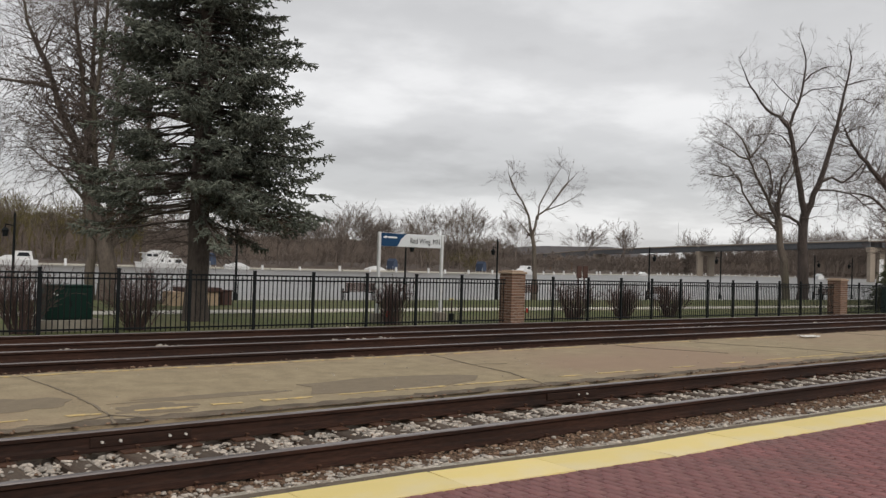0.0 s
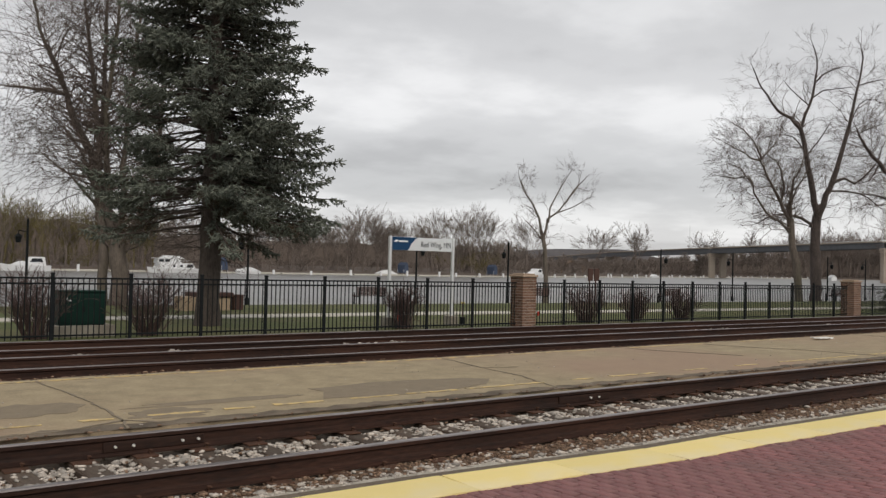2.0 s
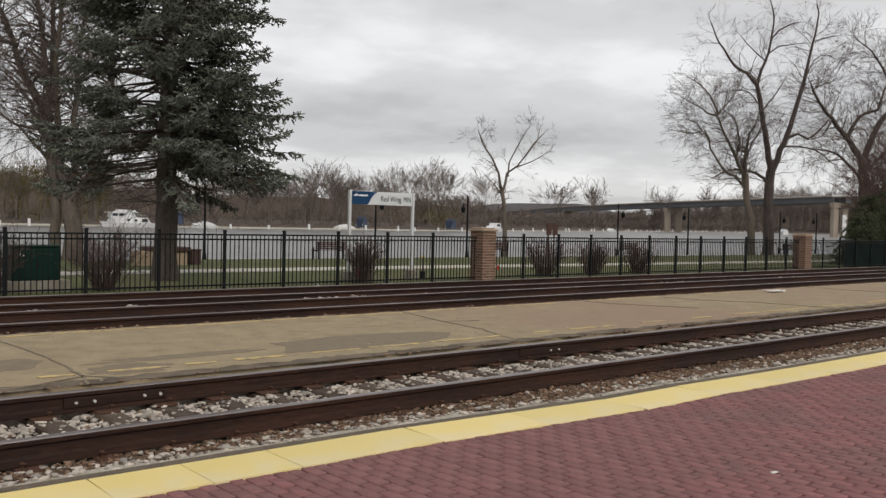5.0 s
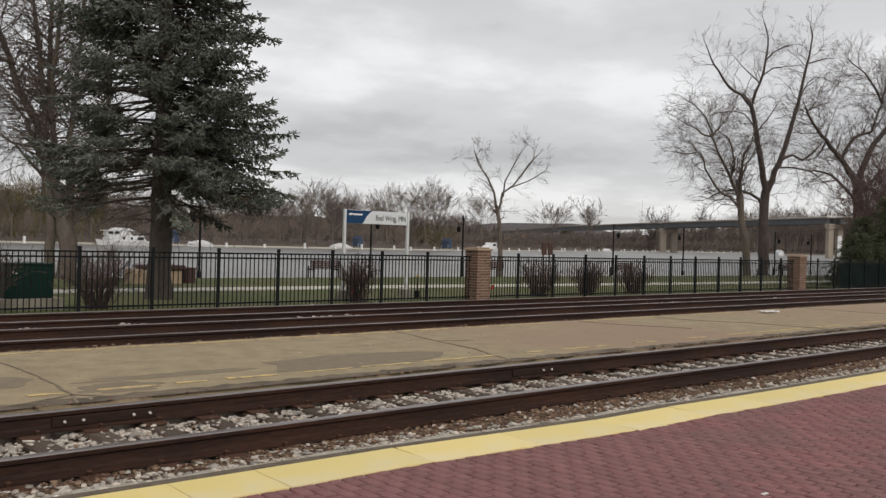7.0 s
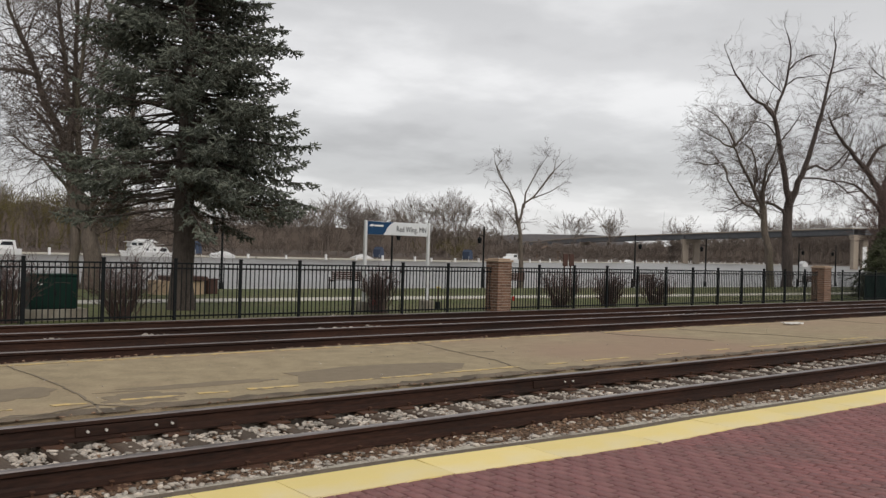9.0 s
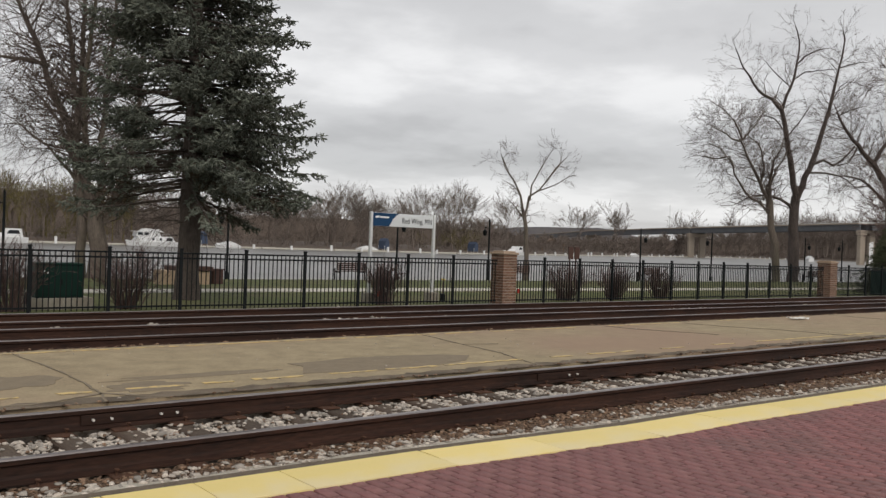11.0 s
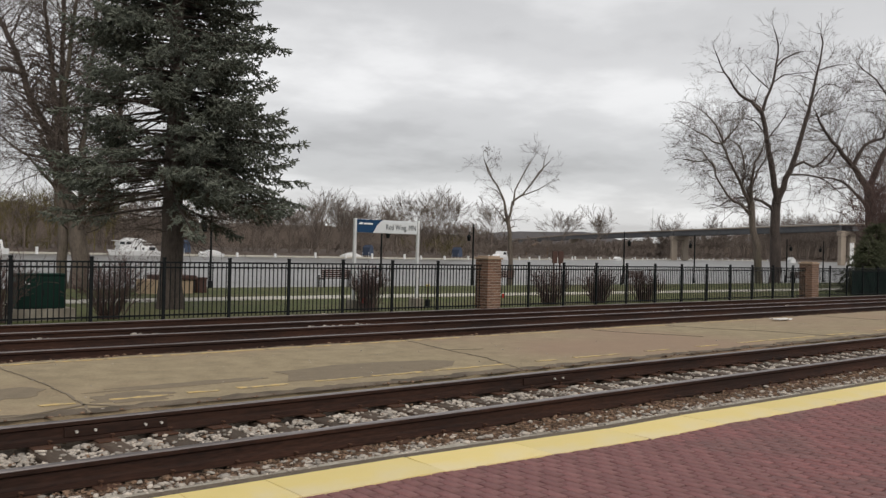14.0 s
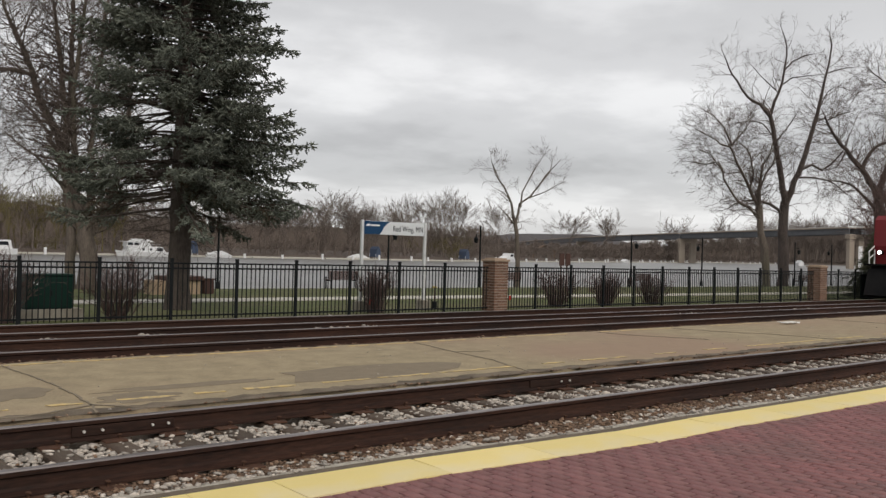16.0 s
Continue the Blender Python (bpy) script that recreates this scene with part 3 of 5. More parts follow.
def build_ballast():
    rng = np.random.default_rng(4)
    crib, shoulder, brown, far = [], [], [], []
    for i in range(-2, 64):
        x = 0.2 + 0.53 * i
        n = 116 if x < 9 else (70 if x < 18 else 28)
        crib += [(x + 0.12, x + 0.41, 6.60, 7.86, -0.225, int(n * 1.9)), (x - 0.12, x + 0.12, 6.62, 7.84, -0.197, n // 5)]
        brown += [(x, x + 0.53, 5.8, 6.38, -0.19, int(n * 2.2)), (x, x + 0.53, 6.5, 7.9, -0.215, n // 2), (x, x + 0.53, 8.0, 8.42, -0.22, n // 4)]
        shoulder += [(x, x + 0.53, strip_line(x)[0] + 0.5, strip_line(x)[0] + 0.68, -0.138, n // 6), (x, x + 0.53, 5.66, 5.9 if x > 4.5 else 6.02, -0.172, int(n * (0.16 if x > 4.5 else 0.42))), (x, x + 0.53, 6.0, 6.32, -0.185, n // (14 if x > 4.5 else 5))]
    heaps = ((4.0, 4.9, 70), (5.8, 6.7, 80), (9.3, 11.6, 170), (12.4, 13.2, 40), (20.8, 23.2, 190), (26.5, 30.0, 160))
    for x0, x1, n in heaps:
        for z, inset in ((-0.19, 0.0), (-0.13, 0.08), (-0.09, 0.2)):
            far.append((x0 + inset, x1 - inset, 15.0 + inset * 0.6, 15.72 - inset * 0.6, z, n if z < -0.1 else n // 4))
    far.append((3, 40, 18.0, 18.7, -0.14, 320))
    dull = [(2, 40, 12.4, 12.9, -0.2, 900), (3, 40, 17.7, 18.6, -0.2, 700), (3, 26, 18.1, 18.5, -0.13, 420)]
    stones("ballast", rng, crib, (0.013, 0.030), M["stone"], "pale limestone ballast between the ties")
    stones("ballast", rng, shoulder, (0.011, 0.028), M["stone"], "pale limestone ballast along the platform edge")
    stones("ballast", rng, brown, (0.008, 0.019), M["brown_stone"], "rust-stained ballast beside the rails")
    pebbles = [(1.5, 22, 8.5, 12.3, ISLAND_Z + 0.003, 160), (22, 40, 8.5, 12.3, ISLAND_Z + 0.003, 60)]
    stones("ballast", rng, pebbles, (0.005, 0.011), M["stone"], "small pale pebbles strewn over the asphalt")
    stones("ballast", rng, [(1.5, 36, 12.3, 12.62, -0.06, 900), (1.5, 30, 8.4, 8.5, -0.05, 420)], (0.008, 0.022), M["brown_stone"], "loose gravel along the asphalt edges")
    stones("ballast", rng, far, (0.018, 0.036), M["stone"], "pale ballast heaps between the far tracks")
    stones("ballast", rng, dull, (0.02, 0.04), M["brown_stone"], "dull ballast along the far tracks and the fence")


build_ballast()
solo("ballast_shoulder", box(-60, 420, 5.70, 6.37, -0.31, -0.193, 0.02), M["shoulder"], "rusty gravel shoulder over the tie ends", "ballast", kind="structure")
solo("ballast_bed", box(-60, 420, 5.44, 8.44, -0.31, -0.25), M["dirt"], "compacted rust-brown ballast bed under the track", "ballast bed", kind="structure")
solo("ballast_bed", box(-60, 420, 12.40, 17.95, -0.31, -0.215), M["cinder"], "dark cinder bed under the far tracks", "ballast bed", kind="structure")

# ---- brick platform ----
DECK_Z = -0.10
solo("pavement_base", box(-60, 260, -12, 5.0, -0.31, DECK_Z - 0.02), M["mortar"], "sand bed of the brick platform", "platform", kind="structure")


def build_kerb():
    rng = random.Random(8)
    xs = [-60] + [-2 + 0.23 * i for i in range(180)] + [260]
    lip = [(x, strip_line(x)[0] + 0.575 + rng.uniform(-0.05, 0.05)) for x in xs]
    inner = [(x, strip_line(x)[0] + 0.455) for x in xs]
    solo("kerb", prism(inner + lip[::-1], "z", -0.31, DECK_Z - 0.034), M["ridge"], "pale broken concrete lip along the ballast", "kerb", kind="structure")
    bm = prism([(x, strip_line(x)[0] - 0.2) for x in xs] + inner[::-1], "z", -0.31, DECK_Z - 0.02)
    solo("kerb", bm, M["kerb"], "crumbling concrete platform edge", "kerb", kind="structure")


build_kerb()


def build_tactile_strip():
    strip = thing("tactile_strip", "yellow platform edge strip of long panels", "platform edge", kind="structure")
    bm = box(0, 1, -0.257, 0.257, -0.06, 0.006)
    tile = None
    rng = random.Random(2)
    joints = [1.9 - 1.2 * i for i in range(5, 0, -1)] + [1.9, 2.5, 3.13, 4.355, 5.445] + [6.62 + 1.2 * i for i in range(56)]
    for x, after in zip(joints, joints[1:]):
        y, slope = strip_line((x + after) / 2)
        if tile is None:
            ob = part("panel", bm, M["yellow"], strip)
            tile = ob.data
        else:
            ob = part("panel", tile, None, strip)
        ob.matrix_basis = pose(x, y - slope * (after - x) / 2, DECK_Z + rng.uniform(0, 0.003), 0, 0, math.degrees(math.atan(slope)) + rng.uniform(-0.2, 0.2)) @ Matrix.Diagonal((after - x - 0.007, 1, 1, 1))


build_tactile_strip()


# ---- things along the far tracks ----
def fence(x_posts, x0, x1, label, screen=False):
    f = thing("fence", label, "fence", group="trackside fence", at=(0, 18.8, 0))
    post = bar = None
    for x in x_posts:
        if post is None:
            bm = box(-0.032, 0.032, -0.032, 0.032, -0.16, 1.20, 0.004)
            add_box(bm, -0.038, 0.038, -0.038, 0.038, 1.20, 1.24, 0.008)
            ob = part("post", bm, M["black"], f)
            post = ob.data
        else:
            ob = part("post", post, None, f)
        ob.location = (x, 0, 0)
    for z in (1.11, 1.00, -0.045):
        part("fence_rail", box(x0, x1, -0.018, 0.018, z, z + 0.036, 0.003), M["black"], f)
    n = int((x1 - x0) / 0.111)
    for i in range(n):
        x = x0 + (i + 0.5) * (x1 - x0) / n
        if min(abs(x - p) for p in x_posts) < 0.04:
            continue
        if bar is None:
            ob = part("slat", box(-0.0095, 0.0095, -0.0095, 0.0095, -0.10, 1.125), M["black"], f)
            bar = ob.data
        else:
            ob = part("slat", bar, None, f)
        ob.location = (x, 0, 0)
    if screen:
        part("screen", box(40.3, x1, 0.03, 0.035, -0.1, 1.05), M["green"], f, "dark green mesh screen")


fence([4.856 + 1.5605 * i for i in range(-6, 8)], -4.6, 17.40, "black steel picket fence with square posts along the lawn")
fence([19.35 + 1.5605 * i for i in range(0, 11)], 17.96, 36.0, "black steel picket fence between two brick pillars")
fence([38.15 + 1.5605 * i for i in range(0, 16)], 36.6, 62.5, "black steel picket fence with dark mesh screening", screen=True)


def brick_pillar(cx, w, label):
    p = thing("brick_pillar", label, "pillar", group="fence pillars", at=(cx, 18.8, 0))
    h = w / 2
    part("core", box(-h + 0.012, h - 0.012, -h + 0.012, h - 0.012, -0.2, 1.30), M["brick_joint"], p)
    bm = box(-h - 0.035, h + 0.035, -h - 0.035, h + 0.035, 1.30, 1.36, 0.012)
    add_box(bm, -h + 0.03, h - 0.03, -h + 0.03, h - 0.03, 1.36, 1.40, 0.015)
    part("cap", bm, M["cap"], p, "tan stone cap")
    course = 0.079
    mesh = None
    for row in range(18):
        z = -0.12 + row * course
        for side in range(4):
            n = 3
            bl = (w - 0.02) / (n - 0.5)
            for i in range(n):
                a = -h + i * bl + (-(bl / 2) if row % 2 else 0)
                b = min(a + bl - 0.013, h)
                a = max(a, -h)
                if b - a < 0.03:
                    continue
                if mesh is None:
                    ob = part("brick", box(-0.5, 0.5, -0.02, 0.02, 0, course - 0.014, 0.003), M["brick"], p)
                    mesh = ob.data
                else:
                    ob = part("brick", mesh, None, p)
                ob.matrix_basis = pose(0, 0, 0, 0, 0, 90 * side) @ pose((a + b) / 2, -h + 0.0265, z) @ Matrix.Diagonal((b - a, 1, 1, 1))
    return p


brick_pillar(17.68, 0.53, "red brick fence pillar with a tan stone cap")
brick_pillar(36.3, 0.58, "red brick fence pillar farther along the tracks")


def text_mesh(body, size, extrude):
    cu = bpy.data.curves.new("lettering", "FONT")
    cu.body, cu.size, cu.extrude, cu.resolution_u = body, size, extrude, 4
    ob = new("lettering", cu)
    deps = bpy.context.evaluated_depsgraph_get()
    me = bpy.data.meshes.new_from_object(ob.evaluated_get(deps))
    bpy.data.objects.remove(ob)
    bpy.data.curves.remove(cu)
    return me


def station_sign():
    s = thing("station_sign", "white and blue station name board on two pale posts", "station sign", at=(14.02, 20.35, 0))
    w, top = 2.30, 2.34
    for x in (0.04, w - 0.04):
        p = part("post", box(x - 0.04, x + 0.04, -0.04, 0.04, -0.1, top + 0.02, 0.008), M["alu"], s, "pale square post")
        part("footing", box(x - 0.16, x + 0.16, -0.16, 0.16, -0.3, 0.12, 0.02), M["concrete"], p, "concrete footing")
    part("panel", box(0.08, w - 0.08, -0.02, 0.02, top - 0.37, top, 0.006), M["sign_white"], s, "pale grey name panel")
    z0, z1 = top - 0.365, top - 0.005
    part("blue_field", prism([(0.085, z0), (0.62, z0), (0.68, z0 + 0.06), (0.76, z0 + 0.2), (0.88, z0 + 0.31), (0.98, z1), (0.085, z1)], "y", -0.026, -0.021), M["sign_blue"], s, "deep blue field")
    part("emblem", prism([(0.14, z1 - 0.13), (0.24, z1 - 0.14), (0.30, z1 - 0.1), (0.27, z1 - 0.075), (0.20, z1 - 0.08)], "y", -0.031, -0.027), M["white"], s)
    part("lettering_bar", box(0.31, 0.62, -0.031, -0.027, z1 - 0.135, z1 - 0.09), M["white"], s)
    me = text_mesh("Red Wing, MN", 0.225, 0.002)
    me.materials.clear()
    me.materials.append(M["sign_text"])
    ob = part("lettering", me, None, s, "dark station name")
    wid = max(v.co.x for v in me.vertices)
    ob.matrix_basis = pose(1.08, -0.024, top - 0.265, 90) @ Matrix.Diagonal((1.08 / wid, 1, 1, 1))


station_sign()


def utility_box():
    b = thing("utility_cabinet", "dark green steel utility cabinet on a concrete pad", "utility cabinet", at=(5.36, 20.2, 0))
    part("pad", box(-0.12, 1.2, -0.1, 0.7, -0.22, 0.07, 0.01), M["concrete"], b, "concrete pad")
    part("body", box(0, 0.98, 0, 0.55, 0.07, 0.78, 0.02), M["green"], b)
    part("lid", box(-0.015, 0.995, -0.015, 0.565, 0.78, 0.83, 0.015), M["green"], b)
    part("door", box(0.03, 0.95, -0.012, -0.001, 0.12, 0.75, 0.004), M["green"], b)
    part("sticker", box(0.13, 0.17, -0.016, -0.013, 0.62, 0.67), M["white"], b, "small white sticker")
    part("sticker", box(0.2, 0.27, -0.016, -0.013, 0.6, 0.63), M["white"], b, "small white sticker")
    part("handle", box(0.5, 0.54, -0.035, -0.012, 0.36, 0.48, 0.006), M["black"], b)


utility_box()


# ---- trees and shrubs ----
def grow(rng, segs, p, d, length, r, level, last, spread=34, droop=0.0, kids=(2, 3), twist=0.1, shrink=(0.52, 0.82), steps=3):
    """Adds a crooked branch and its side shoots to segs."""
    n = steps if level < last else steps - 1
    pts = [p]
    for i in range(n):
        d = (d + Vector((rng.gauss(0, twist), rng.gauss(0, twist), rng.gauss(0.03, twist) - droop))).normalized()
        q = pts[-1] + d * (length / n)
        r0, r1 = r * (1 - 0.55 * i / n), r * (1 - 0.55 * (i + 1) / n)
        segs.append((*pts[-1], *q, r0, r1))
        pts.append(q)
    if level >= last:
        return
    for i in range(rng.randint(*kids) + 1):
        f = rng.uniform(0.25, 1.0) if i else 1.0
        k = min(int(f * n), n - 1)
        base = pts[k].lerp(pts[k + 1], f * n - k)
        side = d.orthogonal().normalized()
        side.rotate(Matrix.Rotation(rng.uniform(0, 6.283), 3, d))
        nd = (d * math.cos(radians(spread)) + side * math.sin(radians(spread) * rng.uniform(0.6, 1.3))).normalized()
        grow(rng, segs, base, nd, length * rng.uniform(*shrink), max(r * 0.45, 0.004), level + 1, last, spread, droop, kids, twist, shrink, steps)


RIGHT = Vector((0.78, -0.626, 0))


def bare_tree(label, at, limbs, seed, girth, twig_len, levels, density, bark="bark", name="tree", droop=0.0, group="bare riverside trees", twig_r=0.022, tint="twig", kids=(1, 2)):
    """A tree from its main limbs: each a girth at both ends and places (across, up) in metres from the foot."""
    rng = random.Random(seed)
    t = thing(name, label, "tree", group=group, at=at)
    twigs = []
    away = Vector((at[0], at[1], 0)).normalized()
    for j, (r0, r1, pts) in enumerate(limbs):
        big = []
        depth = 0.0 if j == 0 else rng.uniform(-0.35, 0.35)
        pts = pts if j == 0 else pts[:-1] + [(pts[-2][0] + 0.94 * (pts[-1][0] - pts[-2][0]), pts[-2][1] + 0.94 * (pts[-1][1] - pts[-2][1]))]
        path = [RIGHT * a + away * (depth * (z - pts[0][1]) * 0.8) + Vector((0, 0, z)) for a, z in pts]
        fine = []
        for s, (a, b) in enumerate(zip(path, path[1:])):
            n = max(int((b - a).length / 0.6), 1)
            before, after = path[max(s - 1, 0)], path[min(s + 2, len(path) - 1)]
            for i in range(n):
                u = i / n
                q = 0.5 * (2 * a + (b - before) * u + (2 * before - 5 * a + 4 * b - after) * u * u + (3 * a - before - 3 * b + after) * u ** 3)
                fine.append(q + Vector((rng.gauss(0, 0.04), rng.gauss(0, 0.04), rng.gauss(0, 0.03))) * (0 if (i == 0 and s == 0) else 1))
        fine.append(path[-1])
        for i in range(len(fine) - 1):
            f0, f1 = i / (len(fine) - 1), (i + 1) / (len(fine) - 1)
            ra, rb = (r0 + (r1 - r0) * f0) * girth, (r0 + (r1 - r0) * f1) * girth
            flare = 1.35 if j == 0 and i == 0 else 1.0
            big.append((*fine[i], *(fine[i + 1] + (fine[i + 1] - fine[i]) * 0.04), ra * flare, rb))
            if j == 0 and f1 < 0.95:
                continue
            d = (fine[i + 1] - fine[i]).normalized()
            for _ in range(int(density * (0.35 + 0.6 * f1) + rng.random())):
                side = d.orthogonal().normalized()
                side.rotate(Matrix.Rotation(rng.uniform(0, 6.283), 3, d))
                nd = (d * rng.uniform(0.3, 0.9) + side).normalized()
                grow(rng, twigs, fine[i].lerp(fine[i + 1], rng.random()), nd, twig_len * rng.uniform(0.6, 1.25), min(rb * 0.4, 0.05), 0, levels, spread=38, droop=droop, kids=kids, twist=0.11, shrink=(0.6, 0.88))
        grow(rng, twigs, fine[-1], (fine[-1] - fine[-2]).normalized(), twig_len * 0.6, r1 * girth * 0.8, 0, levels, spread=38, droop=droop, kids=kids, twist=0.11, shrink=(0.6, 0.88))
        part("limb" if j else "trunk", joined_tube("limb" if j else "trunk", big, 9, M[bark]), None, t, "" if j else "furrowed trunk")
    a = np.array(twigs)
    a[:, 6:8] = np.maximum(a[:, 6:8], twig_r * 0.3)
    part("crown", seg_mesh("crown", a, 3, M[tint]), None, t, "leafless crown of fine twigs")
    return t


def build_trees():
    z = lawn_z(40)
    bare_tree("tall bare forked tree on the river bank", (71.0, 40.0, z), [
        (0.62, 0.48, [(0.2, -0.4), (0.2, 2.5), (0.1, 4.4), (0.2, 7.1)]), (0.36, 0.22, [(0.2, 7.0), (-0.3, 9.7), (-0.8, 12.1), (-1.3, 14.4)]),
        (0.2, 0.05, [(-1.3, 14.4), (-2.2, 15.3), (-3.3, 16.0), (-4.2, 17.2), (-4.9, 18.3), (-5.4, 19.5)]),
        (0.19, 0.05, [(-1.3, 14.4), (-0.9, 15.7), (-0.3, 17.1), (-0.1, 18.6), (0.0, 20.3), (-0.4, 21.5)]),
        (0.1, 0.04, [(-0.1, 18.4), (0.5, 19.1), (1.5, 19.6), (2.2, 19.8)]), (0.08, 0.03, [(-0.3, 17.1), (0.6, 17.7), (1.8, 17.9), (3.0, 18.1)]),
        (0.07, 0.03, [(-0.6, 16.4), (-1.5, 17.2), (-2.4, 18.0), (-2.8, 18.6)]), (0.36, 0.06, [(0.3, 7.0), (1.3, 9.5), (2.1, 12.2), (2.7, 14.6), (3.1, 16.6), (3.6, 18.5), (3.7, 20.2), (3.6, 20.9)]),
        (0.17, 0.05, [(1.5, 9.9), (2.4, 10.3), (3.3, 9.9), (4.0, 10.4), (4.7, 11.2), (5.2, 11.8)]), (0.12, 0.04, [(1.2, 9.2), (3.1, 9.2), (4.6, 8.7), (5.6, 7.8)]),
        (0.2, 0.06, [(0.1, 5.6), (-0.4, 6.4), (-1.1, 6.9), (-2.1, 7.1), (-3.3, 7.1), (-4.1, 6.8), (-4.7, 6.4)]), (0.08, 0.03, [(2.7, 13.9), (3.2, 15.8), (4.2, 17.1), (5.7, 16.8)]),
        (0.07, 0.03, [(3.5, 18.2), (4.2, 18.5), (5.9, 18.8)]), (0.09, 0.04, [(-0.7, 12.2), (0.5, 13.8), (1.0, 14.6)]), (0.09, 0.03, [(-0.7, 12.3), (-1.9, 13.7), (-3.3, 13.9), (-4.6, 13.6)])],
        21, 0.78, 1.2, 3, 2.0, twig_r=0.022, bark="bark_dark")
    bare_tree("leaning bare tree with a drooping twiggy crown", (66.0, 39.2, z), [
        (0.4, 0.3, [(0.7, -0.4), (0.6, 2.4), (0.2, 4.3), (0.0, 6.5)]), (0.24, 0.08, [(0.1, 5.6), (-0.8, 7.9), (-1.6, 9.2), (-2.3, 10.8), (-2.7, 11.5)]),
        (0.2, 0.05, [(0.0, 6.5), (-0.1, 7.9), (0.2, 9.7), (0.7, 10.7), (1.0, 11.8)]), (0.12, 0.04, [(0.0, 7.0), (0.2, 8.4), (0.9, 9.8), (1.4, 11.0)]),
        (0.15, 0.05, [(0.1, 5.2), (-0.8, 6.3), (-1.5, 6.6), (-2.4, 7.6), (-2.9, 8.7), (-3.5, 10.1), (-4.6, 9.8), (-5.7, 10.0)]), (0.1, 0.03, [(-2.6, 11.2), (-3.3, 11.4), (-4.4, 12.1), (-5.4, 12.6)]),
        (0.1, 0.03, [(-2.5, 11.2), (-1.9, 11.9), (-1.0, 13.1)]), (0.1, 0.03, [(-2.4, 11.3), (-3.1, 12.8), (-4.0, 13.7), (-4.6, 14.0)]), (0.13, 0.03, [(-0.8, 7.9), (-0.6, 9.7), (-1.2, 11.1), (-1.9, 11.7), (-1.7, 13.3)]),
        (0.09, 0.03, [(-3.0, 9.0), (-4.1, 10.5), (-5.1, 10.9)])], 7, 0.82, 1.3, 3, 6.5, droop=0.04, twig_r=0.022)
    bare_tree("dark bare tree with spreading limbs", (82.0, 36.5, z), [
        (0.6, 0.44, [(0.1, -0.4), (0.0, 3.0), (-0.2, 5.6), (-0.4, 8.4)]), (0.34, 0.08, [(-0.4, 8.2), (-1.3, 9.4), (-2.1, 10.6), (-3.5, 12.1), (-4.7, 13.6), (-5.4, 15.0)]),
        (0.2, 0.07, [(-2.0, 10.5), (-1.4, 11.9), (-0.4, 12.9), (0.7, 13.2), (1.0, 14.3), (1.6, 15.9)]), (0.34, 0.1, [(-0.4, 8.4), (0.1, 10.2), (1.0, 12.0), (2.0, 13.3), (3.1, 14.9), (3.6, 17.5)]),
        (0.12, 0.04, [(1.6, 15.7), (0.7, 17.4), (-0.1, 18.4), (-1.8, 19.8)]), (0.12, 0.04, [(1.6, 15.7), (2.0, 17.7), (2.9, 19.0)]), (0.2, 0.05, [(-0.2, 6.4), (-1.8, 8.1), (-3.1, 9.1), (-5.0, 9.4)]),
        (0.08, 0.03, [(-5.3, 14.8), (-4.2, 15.4), (-3.2, 15.7)]), (0.1, 0.04, [(-3.5, 12.1), (-4.3, 10.6), (-5.3, 10.3)]), (0.2, 0.06, [(-0.2, 7.4), (1.4, 9.2), (2.9, 10.3), (4.2, 12.0)])],
        33, 0.95, 1.5, 3, 6.5, twig_r=0.03, bark="bark_dark")
    bare_tree("large bare cottonwood with a mossy trunk", (13.4, 40.2, z), [
        (0.42, 0.36, [(-0.2, -0.4), (-0.2, 1.2), (-0.2, 2.2), (-0.3, 2.9)]), (0.25, 0.05, [(-0.3, 2.8), (-0.6, 3.6), (-0.9, 4.4), (-1.5, 6.1), (-2.0, 7.4), (-2.8, 9.0), (-3.4, 10.8), (-4.0, 11.9), (-4.7, 14.2)]),
        (0.22, 0.07, [(-0.1, 2.4), (0.4, 3.5), (0.8, 4.5), (1.2, 5.7), (1.4, 8.0), (1.5, 10.0)]), (0.11, 0.05, [(0.2, 3.3), (0.8, 3.9), (1.9, 4.0), (3.3, 4.0)]),
        (0.1, 0.04, [(-2.9, 9.4), (-3.7, 9.6), (-4.3, 9.6), (-5.6, 9.7)]), (0.16, 0.04, [(-1.4, 5.7), (-1.3, 7.2), (-1.5, 9.1), (-1.7, 10.9), (-1.9, 12.1), (-2.3, 14.6)]),
        (0.16, 0.04, [(-0.8, 4.2), (-0.8, 5.7), (-1.0, 7.2), (-0.9, 9.2), (-0.6, 12.0), (-0.5, 14.0)]), (0.17, 0.04, [(-0.3, 2.9), (-0.1, 4.7), (-0.2, 6.2), (-0.1, 7.7), (0.2, 10.5), (0.3, 13.5)])],
        15, 1.0, 1.4, 3, 8.0, droop=0.03, twig_r=0.02)
    bare_tree("slim bare tree with reddish drooping twigs", (12.5, 41.0, z), [
        (0.24, 0.17, [(0.2, -0.4), (0.2, 1.2), (0.2, 2.7), (0.0, 4.2), (-0.2, 5.4)]), (0.15, 0.05, [(-0.2, 5.2), (0.0, 8.0), (0.0, 11.8), (0.1, 15.0)]), (0.09, 0.03, [(-0.2, 5.2), (-1.2, 7.3), (-2.4, 8.5)]), (0.08, 0.03, [(0.0, 4.2), (-1.4, 5.7), (-2.7, 6.7)])], 19, 1.0, 1.5, 3, 8.0, droop=0.08, twig_r=0.02)
